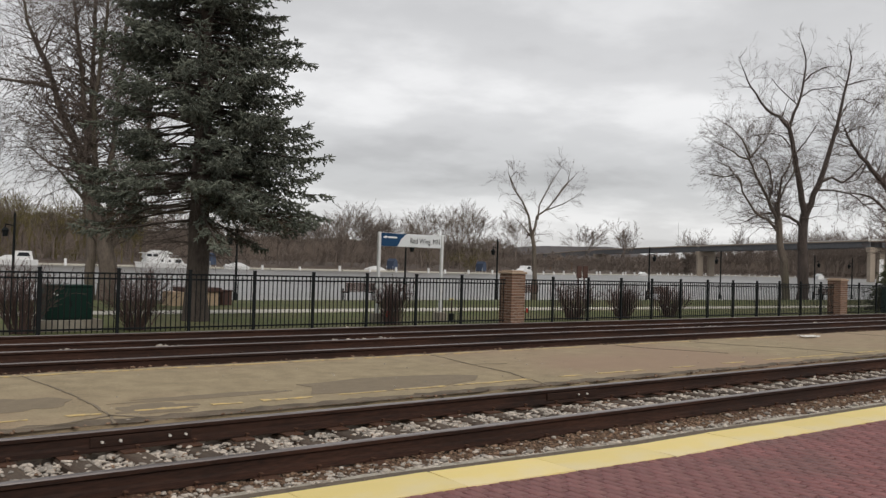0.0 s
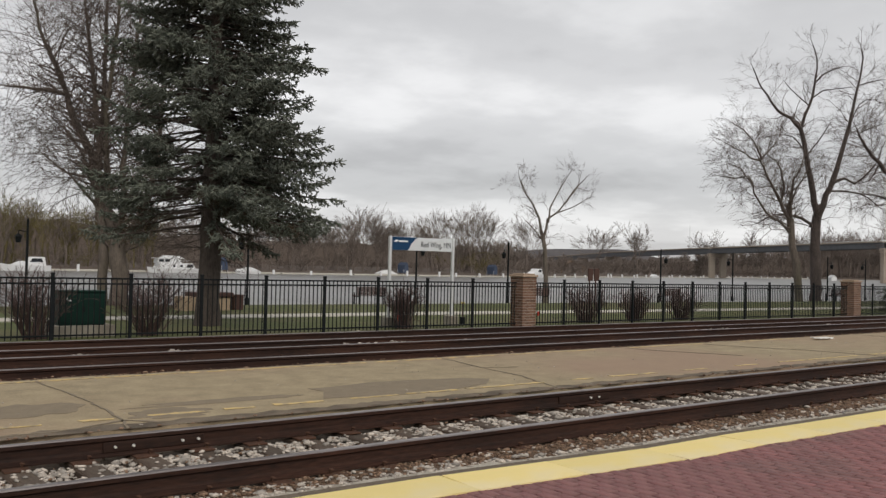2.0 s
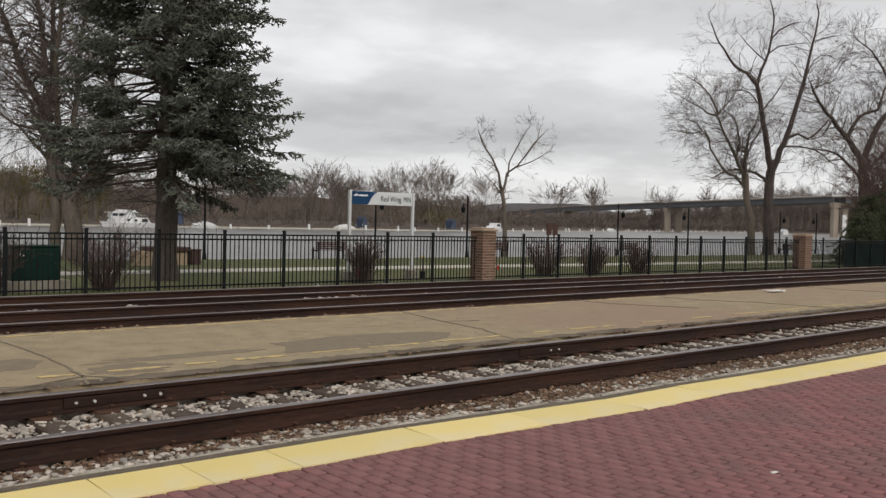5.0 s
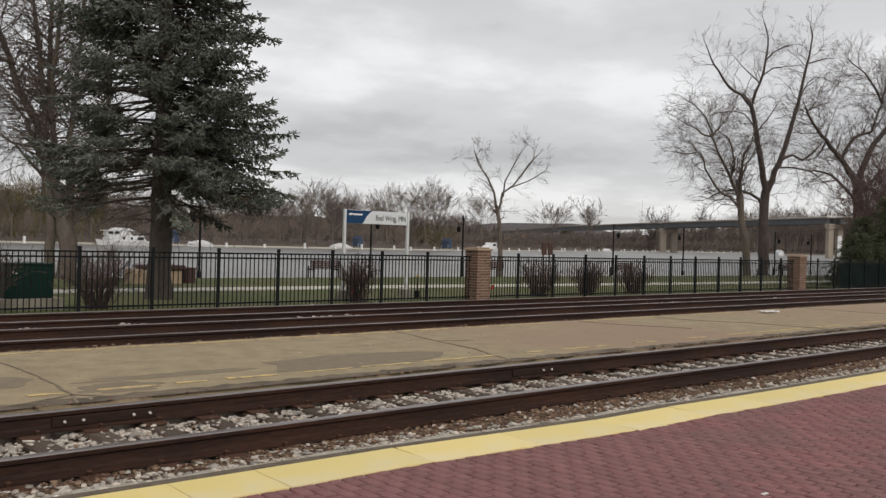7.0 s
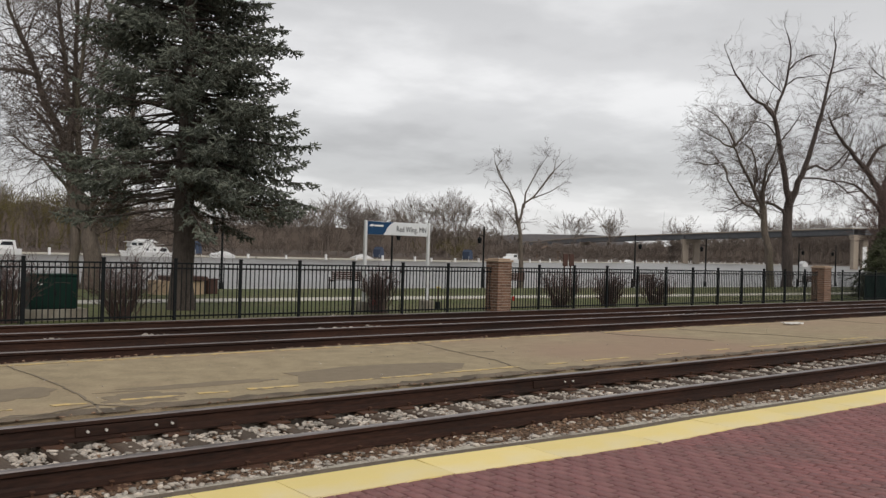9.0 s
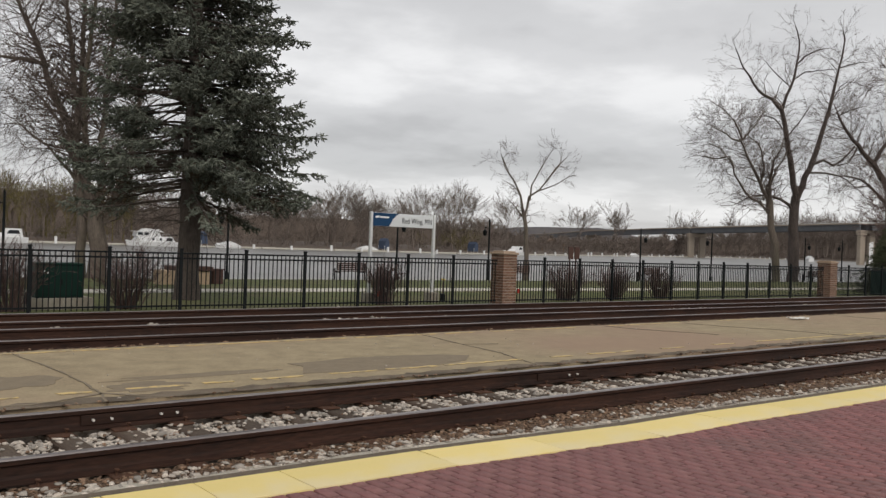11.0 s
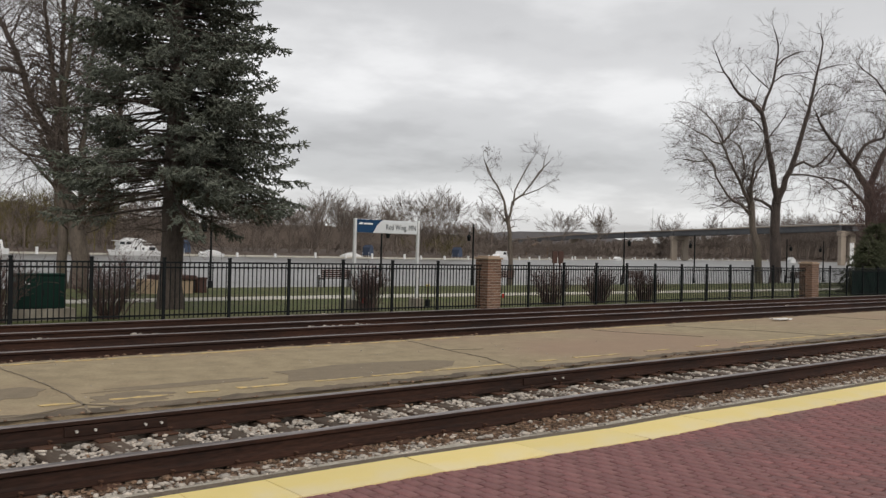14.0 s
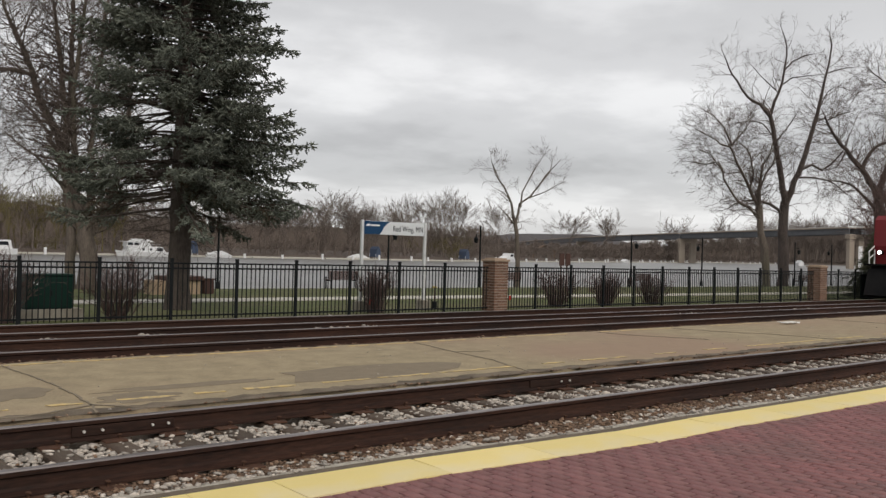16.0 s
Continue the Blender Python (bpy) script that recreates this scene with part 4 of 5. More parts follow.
    bare_tree("small bare forked tree on the river bank", (38.5, 39.0, z), [
        (0.22, 0.16, [(0.0, -0.3), (0.0, 1.5), (0.0, 2.5), (-0.2, 3.9)]), (0.14, 0.03, [(-0.2, 3.7), (-0.5, 5.1), (-0.9, 6.1), (-1.4, 6.9), (-1.8, 7.8)]), (0.12, 0.03, [(-0.2, 3.9), (0.1, 5.1), (0.7, 5.6), (1.2, 6.3), (1.7, 7.0), (2.3, 7.7)]),
        (0.08, 0.02, [(0.1, 4.9), (0.2, 5.8), (0.6, 6.7), (1.0, 7.4), (1.3, 7.9)]), (0.06, 0.02, [(0.6, 5.5), (1.7, 5.9), (2.4, 6.4)]), (0.06, 0.02, [(1.2, 6.3), (1.8, 7.2), (2.0, 7.9)]),
        (0.05, 0.02, [(-0.6, 5.4), (-1.0, 5.8), (-1.4, 6.0)]), (0.06, 0.02, [(-0.2, 3.8), (-0.8, 4.5), (-1.3, 5.0)]), (0.05, 0.02, [(-1.3, 6.7), (-1.6, 7.4), (-1.3, 7.8)])], 9, 0.72, 0.62, 3, 2.3, twig_r=0.014)


build_trees()


def needle_sprays(name, rng, sprays, blades, blade_len, blade_w, material):
    """Needle tufts along shoots (n, 6): many thin blades that stand off each shoot."""
    s = np.asarray(sprays)
    n = len(s)
    p0, p1 = s[:, 0:3], s[:, 3:6]
    d = p1 - p0
    d /= np.maximum(np.linalg.norm(d, axis=1, keepdims=True), 1e-9)
    f = rng.uniform(0, 1, (n, blades))
    base = p0[:, None] + (p1 - p0)[:, None] * f[:, :, None]
    rnd = rng.normal(0, 1, (n, blades, 3))
    rnd[:, :, 2] -= 0.1
    away = rnd / np.linalg.norm(rnd, axis=2, keepdims=True) * 0.75 + d[:, None] * 0.75
    away /= np.linalg.norm(away, axis=2, keepdims=True)
    side = np.cross(away, rng.normal(0, 1, (n, blades, 3)))
    side /= np.maximum(np.linalg.norm(side, axis=2, keepdims=True), 1e-9)
    ln = blade_len * rng.uniform(0.6, 1.3, (n, blades, 1))
    v = np.stack([base - side * blade_w, base + side * blade_w, base + away * ln + side * blade_w * 0.3], axis=2)
    fidx = np.arange(n * blades * 3).reshape(-1, 3)
    return fast_mesh(name, v.reshape(-1, 3), fidx, material)


def spruce(at, height, base_r, first, seed, label, name="spruce_tree", mat_key="needle", dens=1.0, blades=16, girth=0.31, taper=1.65):
    rng = random.Random(seed)
    nrng = np.random.default_rng(seed)
    t = thing(name, label, "tree", at=at)
    trunk, wood, sprays = [], [], []
    prev = Vector((0, 0, -0.3))
    rad = lambda z: girth * max(1 - z / height, 0.0) ** 1.4 + 0.02
    for i in range(1, 25):
        q = Vector((rng.gauss(0, 0.02), rng.gauss(0, 0.02), height * i / 24))
        trunk.append((*prev, *q, rad(max(prev.z, 0)) * (1.3 if i == 1 else 1), rad(q.z)))
        prev = q
    z = first
    while z < height - 0.2:
        k = min((z - first) / (height - first), 1.0)
        reach = min(base_r * (1 - k) ** taper, 3.35)
        for j in range(max(3, int((9 + 4 * (1 - k)) * dens))):
            a = rng.uniform(0, 6.283)
            gap = noise.noise(Vector((math.cos(a) * 1.7 + seed, math.sin(a) * 1.7, z * 0.75)))
            ln = reach * (rng.uniform(0.72, 1.0) + 0.25 * gap)
            out = Vector((math.cos(a), math.sin(a), 0))
            p, d = Vector((0, 0, z + rng.uniform(-0.2, 0.2))), (out + Vector((0, 0, 0.16 - 0.36 * (1 - k)))).normalized()
            n = max(int(ln / 0.28), 2)
            r = 0.016 + 0.012 * ln
            for i in range(n):
                d = (d + Vector((rng.gauss(0, 0.07), rng.gauss(0, 0.07), 0.035 + rng.gauss(0, 0.05)))).normalized()
                q = p + d * (ln / n)
                wood.append((*p, *q, r * (1 - i / n) + 0.006, r * (1 - (i + 1) / n) + 0.005))
                f = (i + 1) / n
                if f > 0.22:
                    for side in (-1, 1):
                        for _ in range(2 if f > 0.4 else 1):
                            sd = (d * rng.uniform(0.5, 1.0) + Vector((-d.y, d.x, 0)) * side * rng.uniform(0.5, 1.0) + Vector((0, 0, rng.uniform(-0.75, 0.1)))).normalized()
                            sl = (0.25 + 0.38 * (1 - f * 0.5)) * rng.uniform(0.6, 1.15)
                            b = q - d * rng.uniform(0, 0.25)
                            e = b + sd * sl
                            wood.append((*b, *e, 0.007, 0.004))
                            sprays.append((*b, *e))
                            for m in range(2):
                                o = b.lerp(e, rng.uniform(0.3, 0.9))
                                sd2 = (sd + Vector((rng.gauss(0, 0.6), rng.gauss(0, 0.6), rng.uniform(-0.7, 0.25)))).normalized()
                                sprays.append((*o, *(o + sd2 * sl * rng.uniform(0.4, 0.7))))
                    sprays.append((*p, *q))
                p = q
            sprays.append((*p, *(p + d * 0.25)))
        z += rng.uniform(0.26, 0.42) / max(dens, 0.6)
    part("trunk", joined_tube("trunk", trunk, 12, M["spruce_bark"]), None, t, "straight dark trunk")
    part("branchwork", seg_mesh("branchwork", wood, 3, M["twig"]), None, t, "bare inner boughs")
    part("crown", needle_sprays("crown", nrng, sprays, blades, 0.105, 0.0165, M[mat_key]), None, t, "layered needle sprays")
    return t


def blue_spruce(at, height, seed):
    """A tall spruce: whorls of boughs that sag and turn up, each hung with flat branchlets of short bristly shoots."""
    rng, nrng = random.Random(seed), np.random.default_rng(seed)
    t = thing("spruce_tree", "tall blue-green spruce with bare lower trunk on the lawn", "tree", at=at)
    girth = lambda z: 0.3 * max(1 - z / height, 0.0) ** 1.1 + 0.02
    trunk, prev = [], Vector((0, 0, -0.3))
    for i in range(1, 25):
        q = Vector((rng.gauss(0, 0.02), rng.gauss(0, 0.02), height * i / 24))
        trunk.append((*prev, *q, girth(max(prev.z, 0)) * (1.3 if i == 1 else 1), girth(q.z)))
        prev = q
    wood, shoots, dry = [], [], []
    z = 3.05
    while z < height - 0.3:
        fine = z < 9.6
        full = min(3.6, 0.325 * (height - z) + 0.1)
        for j in range(13 if fine else 7):
            a = rng.uniform(0, 6.283)
            out = Vector((math.cos(a), math.sin(a), 0))
            across = out.dot(RIGHT)
            lobe = noise.noise(Vector((math.cos(a) * 1.5 + 7, math.sin(a) * 1.5, z * 1.15)))
            bare = 2.9 < z < 6.6 and across < 0.15
            if lobe < -0.32 or (bare and rng.random() < 0.12) or (z < 3.2 and rng.random() < 0.5):
                continue
            ln = full * min(rng.uniform(0.6, 0.98) + 0.3 * lobe, 1.0)
            low = max(0.0, 1 - z / 7.0)
            d = (out + Vector((0, 0, 0.1 - 0.26 * low + rng.gauss(0, 0.14)))).normalized()
            p = Vector((0, 0, z + rng.uniform(-0.35, 0.35)))
            n = max(int(ln / 0.15), 3)
            r = 0.014 + 0.011 * ln
            start = rng.uniform(0.45, 0.68) if bare else rng.uniform(0.2, 0.36)
            for i in range(n):
                f = (i + 1) / n
                d = (d + Vector((rng.gauss(0, 0.03), rng.gauss(0, 0.03), (0.028 if f > 0.6 else -0.012) + rng.gauss(0, 0.02)))).normalized()
                q = p + d * (ln / n)
                wood.append((*p, *q, r * (1 - 0.9 * (f - 1 / n)) + 0.003, r * (1 - 0.9 * f) + 0.003))
                p = q
                if f < start:
                    if rng.random() < 0.25:
                        grow(rng, wood, q, (d + Vector((rng.gauss(0, 0.8), rng.gauss(0, 0.8), rng.uniform(-0.6, 0.2)))).normalized(), rng.uniform(0.25, 0.6), 0.007, 0, 1)
                    continue
                for side in ((-1, 1, 0) if fine else (-1, 1)):
                    bl = (0.5 * (1 - f) ** 0.6 + 0.2) * rng.uniform(0.65, 1.15) * min(ln / 2.2, 1.0)
                    if side == 0:
                        bl *= 0.75
                    bd = (d * 0.75 + Vector((-d.y, d.x, 0)) * side * rng.uniform(0.6, 1.0) + Vector((0, 0, rng.uniform(-0.75, 0.12) - (0.6 if side == 0 else 0.0)))).normalized()
                    e = q + bd * bl
                    if f < 0.6:
                        wood.append((*q, *e, 0.006, 0.004))
                    bag = dry if (z < 3.6 and f < 0.8 and rng.random() < 0.4) else shoots
                    for m in range(max(int(bl / (0.036 if fine else 0.11)), 2)):
                        o = q.lerp(e, rng.uniform(0.08, 1.0))
                        sd = (bd * 0.8 + Vector((rng.gauss(0, 0.6), rng.gauss(0, 0.6), rng.gauss(0.05, 0.5)))).normalized()
                        bag.append((*o, *(o + sd * rng.uniform(0.06, 0.13))))
            shoots.append((*p, *(p + d * 0.22)))
        z += rng.uniform(0.22, 0.34) if fine else 0.45
    for j in range(34):
        a, zz = rng.uniform(0, 6.283), rng.uniform(1.9, 4.2)
        grow(rng, wood, Vector((0, 0, zz)), Vector((math.cos(a), math.sin(a), rng.uniform(-0.4, 0.05))).normalized(), rng.uniform(0.7, 1.4), 0.022, 0, 2, droop=0.03)
    part("trunk", joined_tube("trunk", trunk, 12, M["spruce_bark"]), None, t, "straight dark trunk")
    part("branchwork", seg_mesh("branchwork", wood, 3, M["spruce_bark"]), None, t, "bare inner boughs")
    s = np.array(shoots)
    body = np.hstack([s, nrng.uniform(0.016, 0.027, (len(s), 1)), np.full((len(s), 1), 0.012)])
    core = part("crown", seg_mesh("crown", body, 3, M["needle"]), None, t, "layered needle boughs")
    part("bristle", needle_sprays("bristle", nrng, shoots, 2, 0.045, 0.006, M["needle"]), None, core, "bristly blue-grey tips")
    part("dry_needles", needle_sprays("dry_needles", nrng, dry, 5, 0.06, 0.008, M["needle_brown"]), None, t, "dry brown inner needles")
    return t


blue_spruce((9.92, 22.9, lawn_z(22.9)), 15.6, 12)
for cx, cy, h, r, s in ((46.0, 20.7, 2.8, 1.5, 41), (48.2, 21.3, 3.8, 1.7, 44), (50.6, 21.0, 5.0, 1.9, 42), (53.6, 20.9, 5.0, 1.9, 43)):
    spruce((cx, cy, lawn_z(cy)), h, r, 0.15, s, "dark bushy evergreen against the fence", name="evergreen", mat_key="cedar", dens=0.9, blades=14, girth=0.08, taper=0.85)


def shrub(at, radius, height, seed, name="shrub", label="bare reddish-brown shrub behind the fence", group="shrubs along the fence", key="shrub", thick=0.0125, count=84):
    rng = random.Random(seed)
    t = thing(name, label, "shrub", group=group, at=at)
    segs = []
    for i in range(count):
        a, r = rng.uniform(0, 6.283), rng.uniform(0.02, 0.24)
        lean = rng.uniform(0.1, 1.15)
        grow(rng, segs, Vector((math.cos(a) * r, math.sin(a) * r, -0.05)), Vector((math.cos(a) * lean * radius * 1.4, math.sin(a) * lean * radius * 1.4, 1)).normalized(), height * rng.uniform(0.55, 0.85), thick, 0, 3, spread=26, kids=(1, 2), shrink=(0.4, 0.6), twist=0.1)
    s = np.array(segs)
    s[:, 6:8] = np.maximum(s[:, 6:8], thick * 0.3)
    part("branchwork", seg_mesh("branchwork", s, 3, M[key]), None, t)


for x, y, r, h, s in ((4.8, 19.75, 0.42, 1.1, 1), (7.25, 20.0, 0.5, 1.05, 2), (14.15, 19.75, 0.18, 0.88, 3), (21.7, 20.1, 0.52, 0.92, 4), (24.1, 20.1, 0.48, 0.88, 5), (26.7, 20.1, 0.44, 0.84, 6), (2.6, 20.2, 0.6, 1.0, 7)):
    shrub((x, y, lawn_z(y)), r, h, s)

for x, y, r, h, s in ((57.5, 24.3, 0.3, 4.4, 61), (60.5, 25.5, 0.32, 5.6, 65), (62.5, 25.0, 0.45, 7.2, 62), (66.0, 25.5, 0.5, 7.4, 63), (64.0, 23.5, 0.4, 6.4, 66), (70.0, 27.0, 0.5, 8.4, 67)):
    shrub((x, y, lawn_z(y)), r, h, s, "thicket", "tall dark leafless thicket behind the evergreens", "thickets", "shrub", 0.03, 80)


# ---- riverside furniture ----
def lamp_post():
    t = thing("street_lamp", "black riverside lamp post with a hanging lantern", "street lamp", group="riverside lamps", at=(0, 0, -100))
    bm = tube((0, 0, 0), (0, 0, 0.35), 0.11, 0.085, 10)
    add_tube(bm, (0, 0, 0.35), (0, 0, 3.5), 0.06, 0.045, 10)
    add_tube(bm, (0, 0, 3.5), (0, 0, 3.62), 0.055, 0.015, 8)
    part("pole", bm, M["black"], t)
    bm = tube((0, 0, 3.05), (0.34, 0, 3.12), 0.022, sides=6)
    add_tube(bm, (0.34, 0, 3.12), (0.34, 0, 2.98), 0.022, sides=6)
    part("bracket", bm, M["black"], t)
    bm = tube((0.34, 0, 2.98), (0.34, 0, 2.86), 0.05, 0.17, 10)
    add_tube(bm, (0.34, 0, 2.62), (0.34, 0, 2.86), 0.09, 0.13, 10)
    part("lantern", bm, M["black"], t)
    return t


lamp = lamp_post()
spots = [(9.05, 39.0, 180), (18.8, 39.0, 180), (28.7, 39.0, -38), (35.4, 39.0, 180), (49.5, 39.0, -38), (57.9, 39.0, 150), (70.5, 38.5, -38), (76.8, 38.5, 160)]
for x, y, turn in spots[1:]:
    copy_thing(lamp, pose(x, y, lawn_z(y), 0, 0, turn))
lamp.matrix_basis = pose(spots[0][0], spots[0][1], lawn_z(spots[0][1]), 0, 0, spots[0][2])


def bench():
    t = thing("bench", "dark slatted park bench facing the river", "bench", group="riverside benches", at=(0, 0, -100))
    for x in (-0.75, 0.75):
        bm = box(x - 0.03, x + 0.03, -0.25, 0.3, 0.40, 0.45, 0.006)
        add_box(bm, x - 0.03, x + 0.03, -0.25, -0.19, 0, 0.86, 0.006)
        add_box(bm, x - 0.03, x + 0.03, 0.24, 0.3, 0, 0.62, 0.006)
        part("bench_end", bm, M["black"], t)
    for i in range(4):
        part("slat", box(-0.9, 0.9, -0.16 + i * 0.115, -0.06 + i * 0.115, 0.45, 0.48, 0.005), M["brown_sign"], t)
    for i in range(4):
        part("slat", box(-0.9, 0.9, -0.19, -0.165, 0.52 + i * 0.1, 0.60 + i * 0.1, 0.005), M["brown_sign"], t)
    return t


seat = bench()
spots = [(25.2, 38.2), (36.6, 37.8), (47.2, 36.5), (67.0, 36.0), (79.5, 36.0)]
for x, y in spots[1:]:
    copy_thing(seat, pose(x, y, lawn_z(y)))
seat.matrix_basis = pose(*spots[0], lawn_z(spots[0][1]))


def picnic_shelter_block():
    t = thing("planter", "tan stone planter with a brown timber top", "planter", at=(14.25, 33.5, lawn_z(33.5)))
    part("body", box(-0.95, 0.95, -0.5, 0.5, -0.1, 0.55, 0.03), M["sandstone"], t)
    part("timber_top", box(-0.5, 1.05, -0.6, 0.6, 0.55, 0.72, 0.02), M["brown_sign"], t, "brown timber top")
    t = thing("waste_bin", "square brown timber waste bin", "waste bin", at=(15.75, 33.6, lawn_z(33.6)))
    part("body", box(-0.21, 0.21, -0.21, 0.21, -0.05, 0.56, 0.02), M["brown_sign"], t)
    part("lid", box(-0.24, 0.24, -0.24, 0.24, 0.56, 0.62, 0.02), M["brown_sign"], t)


picnic_shelter_block()


def information_sign():
    t = thing("information_sign", "brown two-panel information sign on thin posts", "sign", at=(32.9, 30.0, lawn_z(30)))
    for x in (-0.22, 0.22):
        p = part("panel", box(x - 0.17, x + 0.17, -0.03, 0.03, 1.35, 1.95, 0.01), M["brown_sign"], t)
        part("post", box(x - 0.03, x + 0.03, 0.031, 0.09, -0.1, 1.95, 0.005), M["brown_sign"], p)


information_sign()


def bollard():
    t = thing("bollard_light", "short black bollard light with a pale cap", "bollard", at=(16.75, 20.4, lawn_z(20.4)))
    part("body", box(-0.06, 0.06, -0.06, 0.06, -0.05, 0.22, 0.01), M["black"], t)
    part("stem", tube((0, 0, 0.22), (0, 0, 0.62), 0.02, sides=6), M["brown_sign"], t)
    part("cap", box(-0.05, 0.05, -0.05, 0.05, 0.62, 0.66, 0.01), M["tank"], t, "pale yellow cap")


bollard()
for x, y in ((13.9, 19.7), (20.0, 20.6)):
    t = thing("utility_flag", "small red utility marker by the fence", "marker", group="utility markers", at=(x, y, lawn_z(y)))
    part("stake", tube((0, 0, -0.05), (0, 0, 0.35), 0.006, sides=5), M["black"], t)
    part("flag", box(0.0, 0.10, -0.004, 0.004, 0.2, 0.34), M["red_mark"], t, "red flag")


def litter():
    rng = random.Random(6)
    bm = bmesh.new()
    bmesh.ops.create_grid(bm, x_segments=10, y_segments=5, size=0.5)
    for v in bm.verts:
        v.co = Vector((v.co.x * 0.52 + rng.uniform(-0.03, 0.03), v.co.y * 0.25 + rng.uniform(-0.02, 0.02), 0.02 + rng.uniform(0, 0.045)))
    bmesh.ops.solidify(bm, geom=bm.faces[:], thickness=0.012)
    ob = solo("plastic_bag", bm, M["bag"], "crumpled white plastic litter on the asphalt", "litter")
    ob.matrix_basis = pose(21.2, 11.7, ISLAND_Z + 0.004, 0, 0, -12)


litter()
scrap = solo("paper_scrap", prism([(-0.035, -0.012), (0.03, -0.016), (0.04, 0.008), (-0.02, 0.016)], "z", 0.0, 0.006), M["bag"], "tiny white paper scrap on the bricks", "litter")
scrap.matrix_basis = pose(5.62, 3.09, DECK_Z + 0.003)
for x, y, w in ((11.2, 17.75, 1.3), (19.9, 17.7, 1.5), (8.4, 17.65, 0.9)):
    solo("old_tie", box(x - w / 2, x + w / 2, y - 0.12, y + 0.12, -0.215, -0.03, 0.015), M["tie"], "discarded dark railway tie by the fence", "railway tie", group="discarded ties")


# ---- river: dock, boats ----
def dock():
    t = thing("dock", "long low floating dock with white posts along the far bank", "dock", at=(0, 0, WATER_Z))
    rng = random.Random(31)
    line = [(-60 + i * 20, far_bank(-60 + i * 20) - 6) for i in range(34)]
    post = None
    for (x0, y0), (x1, y1) in zip(line, line[1:]):
        d = Vector((x1 - x0, y1 - y0, 0))
        ob = part("deck", box(0, d.length - 0.4, -0.9, 0.9, 0.0, 0.42, 0.05), M["path"], t, "pale dock deck")
        ob.matrix_basis = pose(x0, y0, 0, 0, 0, math.degrees(math.atan2(d.y, d.x)))
        for f in (rng.uniform(0.05, 0.45), rng.uniform(0.55, 0.95)):
            if post is None:
                bm = box(-0.24, 0.24, -0.24, 0.24, -0.6, 1.5, 0.05)
                ob = part("post", bm, M["white"], t, "white dock post")
                post = ob.data
            else:
                ob = part("post", post, None, t)
            ob.matrix_basis = pose(x0 + d.x * f, y0 + d.y * f - 0.95, 0) @ Matrix.Diagonal((1, 1, rng.uniform(0.6, 1.0), 1))
    return t


dock()


def hull(length, beam, height):
    """A boat's hull with a raked bow at +x."""
    rings = []
    for f, w, s in ((-0.5, 0.86, 0.0), (-0.2, 1.0, 0.0), (0.15, 1.0, 0.04), (0.35, 0.72, 0.14), (0.5, 0.05, 0.32)):
        b, x = beam / 2 * w, length * f
        rings.append([(x - s * length * 0.2, -b * 0.75, -0.3), (x, -b, height * (1 + s)), (x, b, height * (1 + s)), (x - s * length * 0.2, b * 0.75, -0.3)])
    bm = bmesh.new()
    vs = [[bm.verts.new(p) for p in r] for r in rings]
    for a, b in zip(vs, vs[1:]):
        for i in range(4):
            bm.faces.new((a[i], a[(i + 1) % 4], b[(i + 1) % 4], b[i]))
    bm.faces.new(vs[0][::-1])
    bm.faces.new(vs[-1])
    bmesh.ops.recalc_face_normals(bm, faces=bm.faces)
    return bm


def cabin(x0, x1, w, z0, z1, rake):
    return prism([(x0, z0), (x1, z0), (x1 - rake, z1), (x0 + rake * 0.4, z1)], "y", -w / 2, w / 2)


